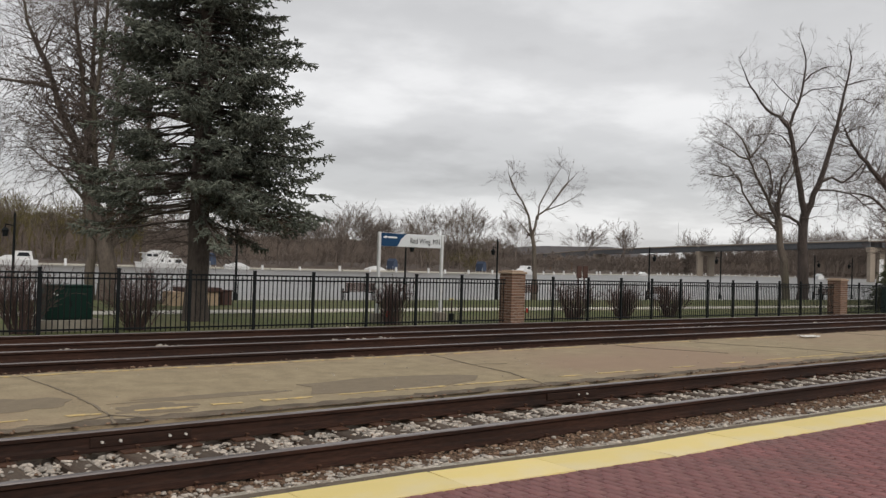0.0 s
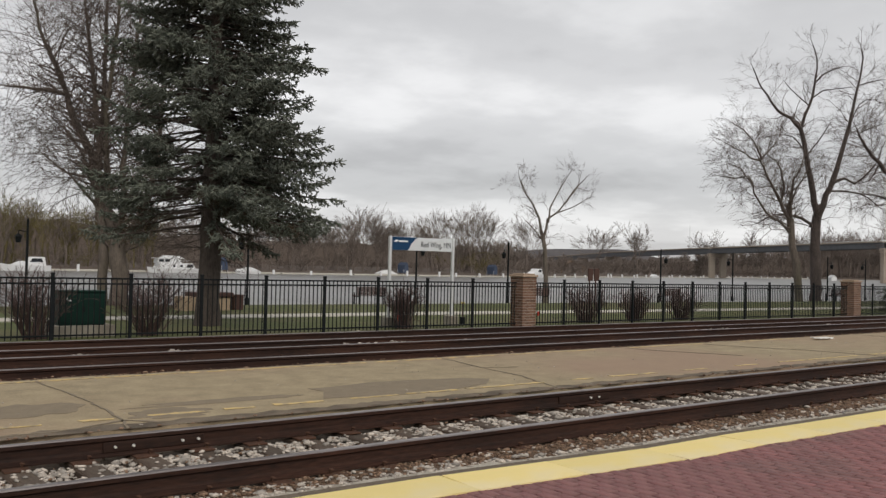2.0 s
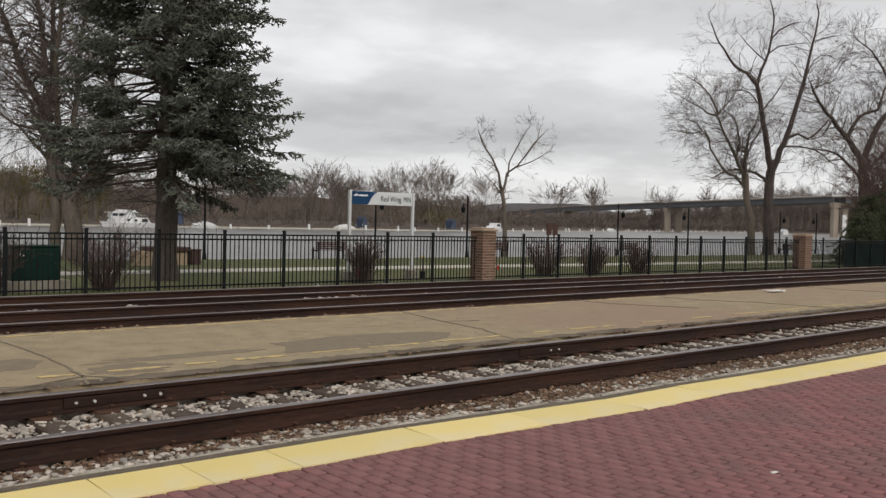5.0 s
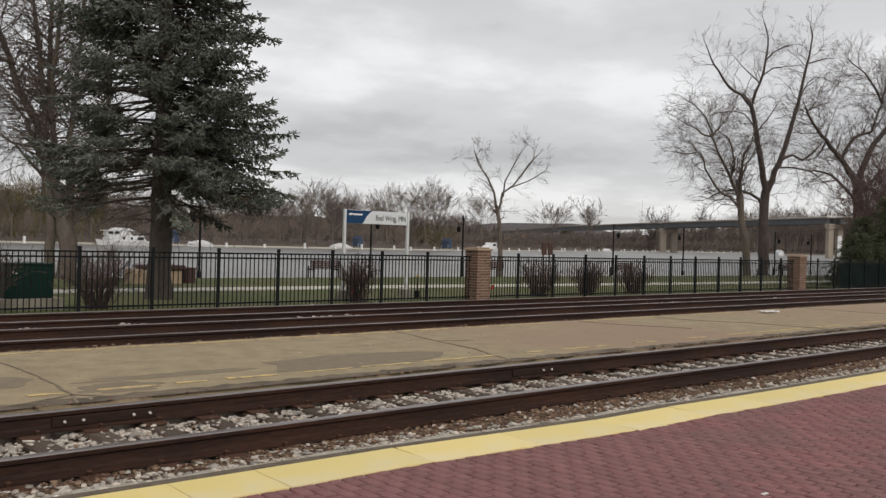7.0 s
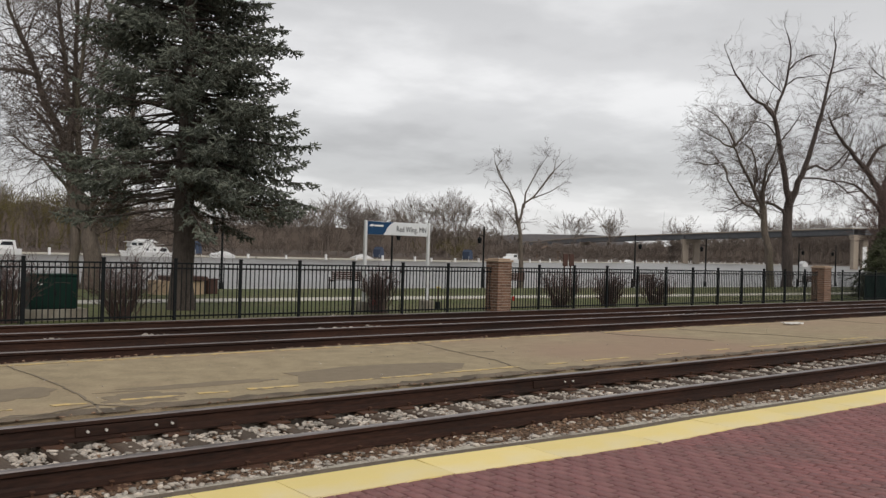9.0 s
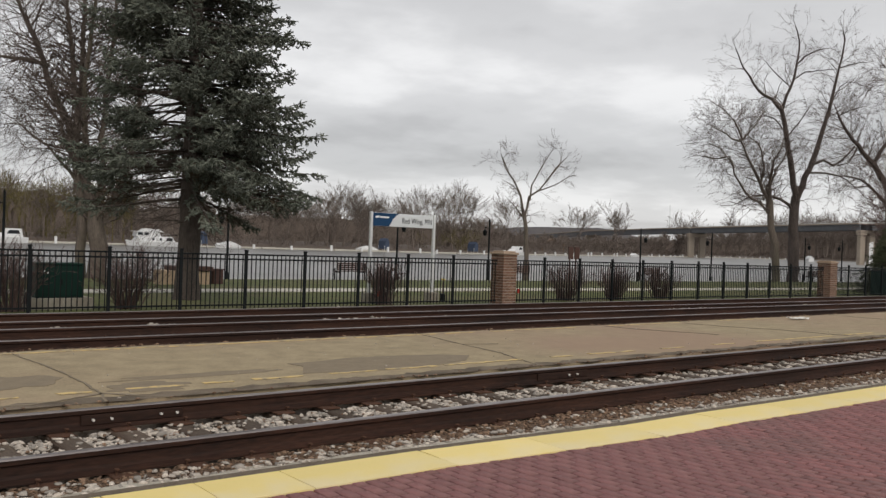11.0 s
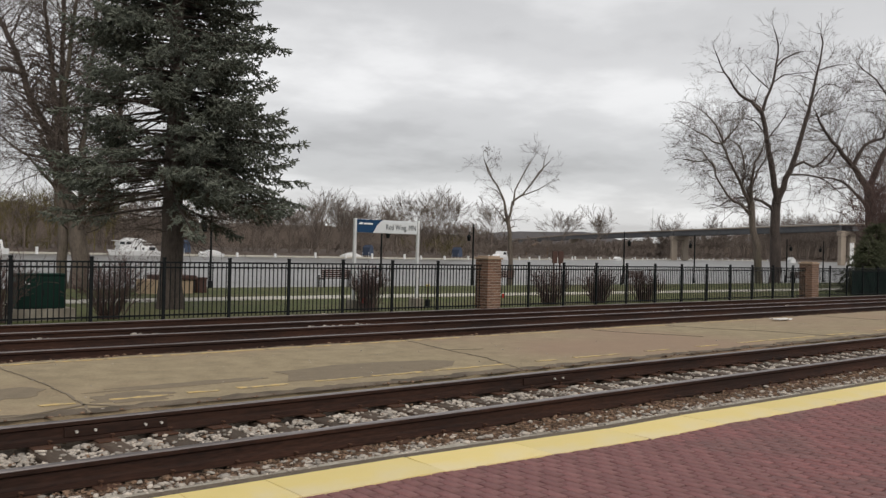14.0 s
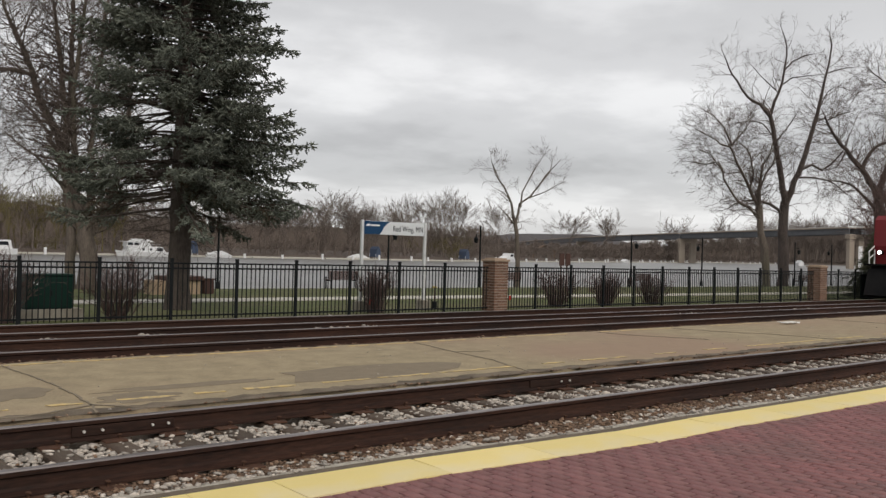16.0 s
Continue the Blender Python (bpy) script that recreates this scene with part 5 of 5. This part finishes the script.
def boat(kind, at, turn):
    if kind == "yacht":
        t = thing("motor_yacht", "white motor yacht with a flybridge moored at the dock", "boat", at=at, turn=turn)
        part("hull", hull(12.2, 3.6, 0.95), M["white"], t)
        c = part("cabin", prism([(-4.3, 0.9), (4.3, 0.9), (3.7, 2.1), (-3.6, 2.1)], "y", -1.45, 1.45), M["white"], t)
        for x0, x1, z0, z1 in ((-3.6, -2.3, 1.15, 1.85), (-1.3, -0.8, 1.25, 1.75), (0.3, 0.8, 1.25, 1.75)):
            for y in (-1.46, 1.46):
                part("window", box(x0, x1, y - 0.02, y + 0.02, z0, z1, 0.015), M["glass_dark"], c, "dark cabin window")
        w = part("wheelhouse", prism([(-1.2, 2.1), (4.2, 2.1), (3.9, 3.05), (-0.7, 3.05)], "y", -1.3, 1.3), M["white"], t)
        for x0, x1 in ((1.5, 2.5), (2.75, 3.85)):
            for y in (-1.31, 1.31):
                part("window", box(x0, x1, y - 0.02, y + 0.02, 2.35, 2.9, 0.015), M["glass_dark"], w, "dark wheelhouse window")
        part("roof", prism([(-1.8, 3.05), (4.7, 3.05), (4.6, 3.18), (-1.6, 3.2)], "y", -1.5, 1.5), M["white"], t)
        part("flybridge", prism([(-1.4, 3.2), (3.0, 3.2), (2.3, 3.75), (-1.0, 3.6)], "y", -1.15, 1.15), M["white"], t)
        bm = bmesh.new()
        for y in (-1.1, 1.1):
            add_tube(bm, (-0.4, y, 3.5), (0.2, y, 4.6), 0.05, sides=6)
            add_tube(bm, (2.1, y, 3.6), (1.4, y, 4.6), 0.05, sides=6)
            add_tube(bm, (0.2, y, 4.6), (1.4, y, 4.6), 0.05, sides=6)
        add_box(bm, 0.1, 1.5, -1.15, 1.15, 4.58, 4.68, 0.02)
        part("canopy", bm, M["brown_sign"], t, "dark canopy on thin hoops")
        bm = bmesh.new()
        for x in (-4.0, -3.2, -2.4, -1.7):
            add_tube(bm, (x, -1.3, 2.05), (x, -1.3, 2.65), 0.025, sides=5)
        add_tube(bm, (-4.0, -1.3, 2.65), (-1.7, -1.3, 2.65), 0.03, sides=5)
        part("guard_rail", bm, M["alu"], t)
        part("swim_platform", box(-6.7, -5.6, -1.5, 1.5, 0.25, 0.4, 0.03), M["white"], t)
    elif kind == "cruiser":
        t = thing("cabin_cruiser", "white cabin cruiser with a dark canvas top", "boat", at=at, turn=turn)
        part("hull", hull(9.0, 3.0, 1.1), M["white"], t)
        part("cabin", cabin(-1.4, 2.6, 2.3, 1.1, 1.9, 1.6), M["white"], t)
        c = part("canopy", cabin(-3.6, 0.2, 2.4, 1.1, 2.75, 0.8), M["white"], t)
        for y in (-1.22, 1.22):
            part("window", prism([(-3.0, 1.75), (-0.7, 1.75), (-1.1, 2.45), (-2.8, 2.45)], "y", y - 0.02, y + 0.02), M["glass_dark"], c, "dark side screen")
    else:
        t = thing("covered_boat", "small boat under a pale cover at the dock", "boat", at=at, turn=turn)
        part("hull", hull(6.0, 2.2, 0.6), M["white"], t)
        part("cover", prism([(-2.9, 0.6), (2.4, 0.7), (0.6, 1.35), (-0.4, 1.55), (-1.6, 1.2)], "y", -1.0, 1.0), M["white"], t, "pale tarpaulin cover")
    return t


boat("cruiser", (42.4, 184.0, WATER_Z), 175)
boat("yacht", (73.2, 187.5, WATER_Z), 178)
boat("covered", (90.5, 188.0, WATER_Z), 180)
boat("covered", (131.0, 191.5, WATER_Z), 172)
boat("cruiser", (185.5, 193.0, WATER_Z), 200)
boat("covered", (300.0, 240.0, WATER_Z), 200)
for x in (86.5, 137.5, 171.0):
    y = far_bank(x) - 3.2
    t = thing("tarped_lift", "boat lift under a blue tarpaulin", "boat lift", group="boat lifts", at=(x, y, WATER_Z))
    part("tarp", prism([(-0.75, 0.8), (0.75, 0.8), (0.6, 2.8), (0.1, 3.6), (-0.5, 2.9)], "y", -1.6, 1.6), M["tarp"], t, "dull blue tarpaulin")
    for px in (-0.7, 0.7):
        for py in (-1.4, 1.4):
            part("leg", tube((px, py, -1.5), (px, py, 1.7), 0.06, sides=6), M["alu"], t)
t = thing("boathouse", "small white gabled boathouse on the water", "boathouse", at=(470.0, 254.0, WATER_Z), turn=-30)
part("wall", prism([(-1.6, -0.3), (1.6, -0.3), (1.6, 1.6), (0, 2.9), (-1.6, 1.6)], "y", -2, 2), M["white"], t)
part("roof", prism([(-1.8, 1.55), (0, 3.0), (1.8, 1.55), (1.8, 1.7), (0, 3.15), (-1.8, 1.7)], "y", -2.2, 2.2), M["alu"], t)


# ---- picnic shelter on the far bank ----
t = thing("picnic_shelter", "open brown gabled shelter on the far bank", "shelter", at=(263.0, 252.0, -0.25), turn=-35)
part("roof", prism([(-5, 2.6), (0, 5.0), (5, 2.6), (5, 2.85), (0, 5.25), (-5, 2.85)], "y", -3.2, 3.2), M["timber"], t, "brown gabled roof")
for px in (-4.3, 4.3):
    for py in (-2.6, 2.6):
        part("post", box(px - 0.12, px + 0.12, py - 0.12, py + 0.12, -0.3, 2.95, 0.02), M["timber"], t)


# ---- bridge ----
def bridge():
    t = thing("bridge", "long dark girder road bridge on pale concrete piers", "bridge")
    line = [(620.0, 60.0, 17.0), (400.5, 190.0, 14.2), (419.0, 292.0, 12.1), (480.0, 420.0, 11.0), (576.0, 563.0, 9.6), (720.0, 770.0, 8.2), (900.0, 1010.0, 7.5)]
    for k, ((x0, y0, z0), (x1, y1, z1)) in enumerate(zip(line, line[1:])):
        a, b = Vector((x0, y0, z0)), Vector((x1, y1, z1))
        d = b - a
        m = Matrix.Translation(a) @ d.to_track_quat("X", "Z").to_matrix().to_4x4()
        n = d.length
        ob = part("deck", prism([(-5.5, 2.6), (5.5, 2.6), (5.5, 3.2), (5.3, 3.2), (5.3, 2.95), (-5.3, 2.95), (-5.3, 3.2), (-5.5, 3.2)], "x", 0, n), M["pier"], t, "pale concrete deck edge")
        ob.matrix_basis = m
        for y in (-4.2, 0.0, 4.2):
            ob = part("girder", prism([(y - 0.25, 0.0), (y + 0.25, 0.0), (y + 0.25, 2.6), (y - 0.25, 2.6)], "x", 0, n), M["bridge"], t, "dark steel girder")
            ob.matrix_basis = m
        ob = part("parapet", box(0, n, -5.45, -5.35, 3.2, 4.0), M["alu"], t)
        ob.matrix_basis = m
        if k:
            turn = math.degrees(math.atan2(d.y, d.x))
            bm = box(-1.2, 1.2, -5.6, 5.6, z0 - 2.2, z0 - 0.02, 0.1)
            for y in (-3.4, 3.4):
                add_box(bm, -0.9, 0.9, y - 1.7, y + 1.7, -4.0, z0 - 2.2, 0.1)
            ob = part("pier", bm, M["pier"], t, "tan concrete pier")
            ob.matrix_basis = pose(x0, y0, 0, 0, 0, turn)
    for x, y, z in ((405.0, 300.0, 15.0),):
        part("light_pole", tube((x, y, z), (x, y, z + 12.2), 0.14, 0.08, 6), M["alu"], t)
    ob = part("depth_gauge", box(-0.9, 0.9, -0.06, 0.06, 0, 9.5), M["white"], t, "white board on the pier")
    ob.matrix_basis = pose(398.6, 186.7, -0.6, 0, 0, -38)
    return t


bridge()


# ---- far woods and bluff ----
def skyline(heading):
    """How far the wood's top stands over the horizon, in degrees, at a heading."""
    stops = [(0, 3.5), (13, 3.5), (22, 3.0), (26, 2.75), (31, 2.7), (36, 2.55), (42, 1.8), (44.5, 0.85), (50, 0.85), (54, 1.15), (57, 1.7), (62, 2.3), (75, 2.4), (90, 2.4)]
    for (a, u), (b, v) in zip(stops, stops[1:]):
        if heading < b:
            return u + (v - u) * (heading - a) / (b - a)
    return 2.4


def build_woods():
    def crown_tree(seed, stems, lean, levels, kids):
        rng = random.Random(seed)
        segs = []
        tip = Vector((rng.gauss(0, 0.6), rng.gauss(0, 0.6), rng.uniform(5.2, 7.2)))
        segs.append((0, 0, -1.0, *tip, 0.32, 0.22))
        for i in range(stems):
            a = 6.283 * (i + rng.uniform(-0.3, 0.3)) / stems
            b = Vector((0, 0, 0)).lerp(tip, rng.uniform(0.55, 1.0))
            k = rng.uniform(0.15, 1.0) * lean
            grow(rng, segs, b, Vector((math.cos(a) * k, math.sin(a) * k, 1)).normalized(), rng.uniform(4.8, 6.2), 0.11, 0, levels, spread=26, kids=kids, shrink=(0.58, 0.86), twist=0.06, steps=2)
        s = np.array(segs) / 20
        s[:, [2, 5]] /= s[:, 5].max()
        return s

    big = [crown_tree(300 + s, 7, 0.7, 4, (2, 2)) for s in range(6)]
    protos = [crown_tree(100 + s, 6, 0.55, 3, (1, 2)) for s in range(9)]
    scrub = []
    for s in range(4):
        rng = random.Random(200 + s)
        segs = []
        for i in range(8):
            a = rng.uniform(0, 6.283)
            grow(rng, segs, Vector((math.cos(a) * 2, math.sin(a) * 2, -1)), Vector((math.cos(a) * 0.6, math.sin(a) * 0.6, 1)).normalized(), rng.uniform(8, 12), 0.2, 0, 2, spread=28, kids=(2, 3), steps=2)
        scrub.append(np.array(segs) / 20)
    rng = random.Random(77)

    def place(bag, proto, x, y, z, h, w, r):
        p = proto.copy()
        a = rng.uniform(0, 6.283)
        c, s = math.cos(a), math.sin(a)
        for o in (0, 3):
            px, py = p[:, o].copy() * w, p[:, o + 1].copy() * w
            p[:, o], p[:, o + 1], p[:, o + 2] = px * c - py * s + x, px * s + py * c + y, p[:, o + 2] * h + z
        p[:, 6:8] = np.maximum(p[:, 6:8] * h, r)
        bag.append(p)

    woods, green = [], []
    for heading, top in ((28.6, 2.6), (30.6, 2.9), (31.9, 3.3), (32.9, 3.9), (33.8, 3.5), (35.1, 2.95), (37.4, 3.6), (38.9, 3.4), (39.9, 4.05), (40.8, 3.4), (43.4, 3.35), (47.7, 2.85), (50.3, 2.95), (54.5, 2.45), (57.3, 2.4), (60.2, 2.85), (61.5, 2.8), (62.8, 2.75), (64.8, 2.6), (66.5, 2.7)):
        u = (math.sin(radians(heading)), math.cos(radians(heading)))
        dist = 150.0
        while dist * u[1] < far_bank(dist * u[0]) + 5:
            dist += 2.0
        h = dist * math.tan(radians(top + 0.2)) + 1.9
        place(woods, rng.choice(big), dist * u[0], dist * u[1], -0.3, h, h * rng.uniform(0.85, 1.05), 0.00011 * dist)
    for row in range(3):
        x = 15.0
        while x < 1150:
            fb = far_bank(x)
            y = fb + 6 + row * 15 + rng.uniform(-5, 5)
            dist = math.hypot(x, y)
            h = (dist * math.tan(radians(skyline(math.degrees(math.atan2(x, y))))) + 1.5) * rng.uniform(0.72, 1.06) * (1.16 if rng.random() < 0.12 else 1)
            place(green if (x < 74 and rng.random() < 0.6) else woods, rng.choice(protos), x, y, 0.0, h, h * rng.uniform(0.8, 1.15) + 1.5, 0.00015 * dist)
            x += rng.uniform(2.4, 5.0) * (1 + x / 300) * (0.42 if x < 80 else 0.62 if x < 110 else 0.8)
    for row in range(2):
        x = 15.0
        while x < 1150:
            fb = far_bank(x)
            h = rng.uniform(2.6, 6.0) + (3.0 if 166 < x < 177 else 0.0)
            place(green if (x < 74 and rng.random() < 0.5) or 166 < x < 177 else woods, rng.choice(scrub), x, fb + 4 + row * 12 + rng.uniform(-2, 2), -0.2, h, h * 1.3, 0.00012 * math.hypot(x, fb))
            x += rng.uniform(2.0, 4.0) * (1 + x / 300)
    solo("far_woods", seg_mesh("far_woods", np.concatenate(woods), 3, M["wood_twig"]), None, "dense leafless grey-brown woods on the far bank", "woods", kind="stuff")
    solo("far_woods", seg_mesh("far_woods", np.concatenate(green), 3, M["willow"]), None, "budding yellow-green willows on the far bank", "woods", kind="stuff")


build_woods()


def build_bluff():
    rng = random.Random(55)
    verts, faces = [], []
    n = 900
    for i in range(n):
        x = -60 + i * 2.4
        y = far_bank(x) + 62
        k = noise.noise(Vector((x * 0.02, 0, 0))) * 2 + noise.noise(Vector((x * 0.09, 3, 0))) * 1.5 + rng.uniform(-1.2, 1.2)
        top = math.hypot(x, y) * math.tan(radians(skyline(math.degrees(math.atan2(x, y))))) * (0.7 if x < 80 else 0.5) + 1.0
        verts += [(x, y, 0), (x, y + 1, top + k * 0.6), (x, y + 200, 4.0)]
    for i in range(n - 1):
        for j in range(2):
            faces.append((i * 3 + j, i * 3 + 3 + j, i * 3 + 4 + j, i * 3 + 1 + j))
    solo("backdrop_woods", mesh_of("backdrop_woods", verts, faces, M["far_soil"]), None, "dim depth of the woods behind the far bank", "woods", kind="structure")
    verts, faces = [], []
    m = 80
    for i in range(m):
        a = radians(22 + 62 * i / m)
        r = 1900
        h = 8 + 33 * math.exp(-((i - 31) / 7) ** 4) + 16 * math.exp(-((i - 45) / 12) ** 2) + 6 * noise.noise(Vector((i * 0.35, 1, 2)))
        verts += [(r * math.sin(a), r * math.cos(a), -5), (r * 1.03 * math.sin(a), r * 1.03 * math.cos(a), max(h, 6)), (r * 1.4 * math.sin(a), r * 1.4 * math.cos(a), max(h, 6) * 0.9)]
    for i in range(m - 1):
        for j in range(2):
            faces.append((i * 3 + j, i * 3 + 3 + j, i * 3 + 4 + j, i * 3 + 1 + j))
    solo("backdrop_bluff", mesh_of("backdrop_bluff", verts, faces, M["bluff"], smooth=True), None, "distant dark wooded river bluff", "hill", kind="structure")


build_bluff()


# ---- the locomotive ----
def locomotive():
    t = thing("locomotive", "red diesel freight locomotive with lit ditch lights", "locomotive", at=(300, 16.67, 0))
    part("underframe", box(0.9, 21.8, -1.5, 1.5, 1.05, 1.45, 0.03), M["loco_black"], t, "sooty black underframe")
    part("pilot", prism([(0.35, 0.1), (0.15, 0.16), (0.55, 1.3), (1.2, 1.3), (1.2, 0.1)], "y", -1.45, 1.45), M["loco_black"], t, "black snow plough")
    part("coupler", box(-0.25, 0.5, -0.14, 0.14, 0.75, 1.02, 0.04), M["loco_black"], t)
    part("walkway", box(0.35, 21.8, -1.55, 1.55, 1.45, 1.52, 0.01), M["loco_black"], t)
    nose = part("nose", prism([(1.0, 1.52), (0.9, 2.3), (1.0, 3.45), (1.25, 3.65), (3.4, 3.75), (3.4, 1.52)], "y", -1.4, 1.4), M["loco_red"], t, "red wide nose")
    part("nose_door", box(0.86, 0.95, -0.35, 0.35, 1.6, 2.9, 0.02), M["loco_red"], nose)
    cab = part("cab", prism([(3.2, 1.52), (3.2, 3.8), (3.1, 3.85), (3.25, 4.35), (3.7, 4.55), (6.2, 4.55), (6.2, 1.52)], "y", -1.5, 1.5), M["loco_red"], t, "red cab")
    for y in (-0.8, 0.8):
        part("windscreen", box(3.06, 3.14, y - 0.55, y + 0.55, 3.85, 4.3, 0.03), M["glass_dark"], cab, "dark windscreen")
    for y in (-1.52, 1.52):
        for x in (3.9, 5.0):
            part("side_window", box(x, x + 0.85, y - 0.012, y + 0.012, 3.25, 4.0, 0.005), M["glass_dark"], cab, "dark side window")
    part("roof", prism([(-1.45, 4.551), (1.45, 4.551), (1.1, 4.72), (-1.1, 4.72)], "x", 3.6, 6.2), M["loco_black"], cab)
    hood = part("hood", box(6.2, 20.6, -0.95, 0.95, 1.52, 4.3, 0.06), M["loco_red"], t, "long red engine hood")
    for i in range(12):
        part("hood_door", box(6.6 + i * 1.12, 7.5 + i * 1.12, -0.968, -0.952, 1.8, 3.6, 0.004), M["loco_red"], hood)
    for i in range(3):
        part("roof_fan", tube((15.4 + i * 1.5, 0, 4.3), (15.4 + i * 1.5, 0, 4.48), 0.6, sides=16), M["loco_black"], hood)
    part("fuel_tank", box(8.0, 14.2, -1.35, 1.35, 0.3, 1.04, 0.12), M["loco_black"], t)
    for cx in (4.2, 18.2):
        truck = part("truck", box(cx - 2.5, cx + 2.5, -1.25, 1.25, 0.55, 0.95, 0.06), M["loco_black"], t, "three-axle truck frame")
        for dx in (-1.8, 0.0, 1.8):
            for y in (-0.7525, 0.7525):
                part("wheel", tube((cx + dx, y - 0.07, 0.5), (cx + dx, y + 0.07, 0.5), 0.5, sides=20), M["rail"], truck, "steel wheel")
    for y in (-1.35, 1.35):
        bm = bmesh.new()
        for a, b in (((0.42, y, 1.52), (0.38, y, 2.05)), ((0.38, y, 2.05), (0.55, y, 2.12)), ((0.55, y, 2.12), (2.0, y * 1.02, 2.85)), ((2.0, y * 1.02, 2.85), (3.1, y * 1.05, 2.95)), ((0.9, y, 1.52), (0.95, y, 2.32)), ((0.42, y, 1.75), (0.92, y, 1.95)),
                     ((2.0, y * 1.02, 1.52), (2.0, y * 1.02, 2.85))):
            add_tube(bm, a, b, 0.028, sides=6)
        part("handrail", bm, M["handrail"], t, "pale bent handrail")
    for y in (-1.5, 1.5):
        bm = bmesh.new()
        for i in range(10):
            add_tube(bm, (6.6 + i * 1.5, y, 1.52), (6.6 + i * 1.5, y, 2.5), 0.02, sides=6)
        add_tube(bm, (6.3, y, 2.5), (21.0, y, 2.5), 0.022, sides=6)
        part("side_rail", bm, M["handrail"], t)
        for i in range(3):
            part("step", box(1.0, 1.7, y - 0.12, y + 0.12, 0.4 + i * 0.35, 0.43 + i * 0.35, 0.005), M["loco_black"], t)
    for y in (-1.05, 1.05):
        lamp_box = part("ditch_light", tube((0.72, y, 2.03), (1.0, y, 2.03), 0.11, sides=12), M["loco_black"], t)
        part("lens", tube((0.70, y, 2.03), (0.725, y, 2.03), 0.078, sides=12), M["lamp_glow"], lamp_box, "lit white lens")
    head = part("headlight", box(3.18, 3.34, -0.32, 0.32, 4.22, 4.48, 0.03), M["loco_black"], cab)
    for y in (-0.15, 0.15):
        part("lens", tube((3.15, y, 4.35), (3.18, y, 4.35), 0.1, sides=12), M["lamp_glow"], head, "lit white lens")
    return t


train = locomotive()


# ---- brick pavers ----
def build_pavers():
    rng = random.Random(17)
    nrng = np.random.default_rng(17)
    deck_ob = thing("pavement_deck", "worn purplish red brick platform pavers", "platform", kind="structure", at=(0, 0, DECK_Z))
    bw, bl, gap = 0.1015, 0.203, 0.0115
    shape = np.array([(-.5, -.5, -.04), (.5, -.5, -.04), (.5, .5, -.04), (-.5, .5, -.04), (-.5, -.5, -.005), (.5, -.5, -.005), (.5, .5, -.005), (-.5, .5, -.005),
                      (-.46, -.48, 0), (.46, -.48, 0), (.46, .48, 0), (-.46, .48, 0)]) * np.array([bw - gap, bl - gap * 1.6, 1.0])
    quads = np.array([(0, 1, 5, 4), (1, 2, 6, 5), (2, 3, 7, 6), (3, 0, 4, 7), (4, 5, 9, 8), (5, 6, 10, 9), (6, 7, 11, 10), (7, 4, 8, 11), (8, 9, 10, 11)])
    mesh = fast_mesh("brick", shape, quads, M["paver"])
    rest = []
    for i in range(-20, 280):
        x = i * bw
        off = (bl / 2 if i % 2 else 0) + rng.uniform(-0.008, 0.008)
        for j in range(-2, 25):
            y = 4.955 - bl / 2 - j * bl + off
            edge = strip_line(x)[0] - 0.2
            if y - bl / 2 > edge - 0.03 or y < 0.2:
                continue
            tilt = (rng.gauss(0, 0.5), rng.gauss(0, 0.6), rng.gauss(0, 0.7))
            dz = rng.gauss(0, 0.0016)
            m = pose(x, y, dz, *tilt)
            if 2.9 < x < 6.6 and y > 3.43:
                ob = part("brick", mesh, None, deck_ob)
                ob.matrix_basis = m
            else:
                a = np.array(m)
                rest.append(shape @ a[:3, :3].T + a[:3, 3])
    v = np.concatenate(rest)
    f = (np.arange(len(rest)) * 12)[:, None, None] + quads[None]
    tagged(part("bricks", fast_mesh("bricks", v, f.reshape(-1, 4), M["paver_far"]), None, deck_ob), kind="stuff")


build_pavers()
for x0, x1, y0, y1 in ((28.42, 260, -12, 4.97), (-60, -2.1, -12, 5.1), (-2.1, 28.42, -12, 0.12)):
    solo("pavement_far", box(x0, x1, y0, y1, -0.2, DECK_Z), M["paver_sheet"], "brick platform running on beside the track", "platform", kind="structure")


# ---- what moves ----
def motions():
    walk(train, [(0.0, pose(38.9 + 13.2 * 16, 16.67, 0)), (8.0, pose(38.9 + 13.2 * 8, 16.67, 0)), (16.0, pose(38.9, 16.67, 0))])


motions()
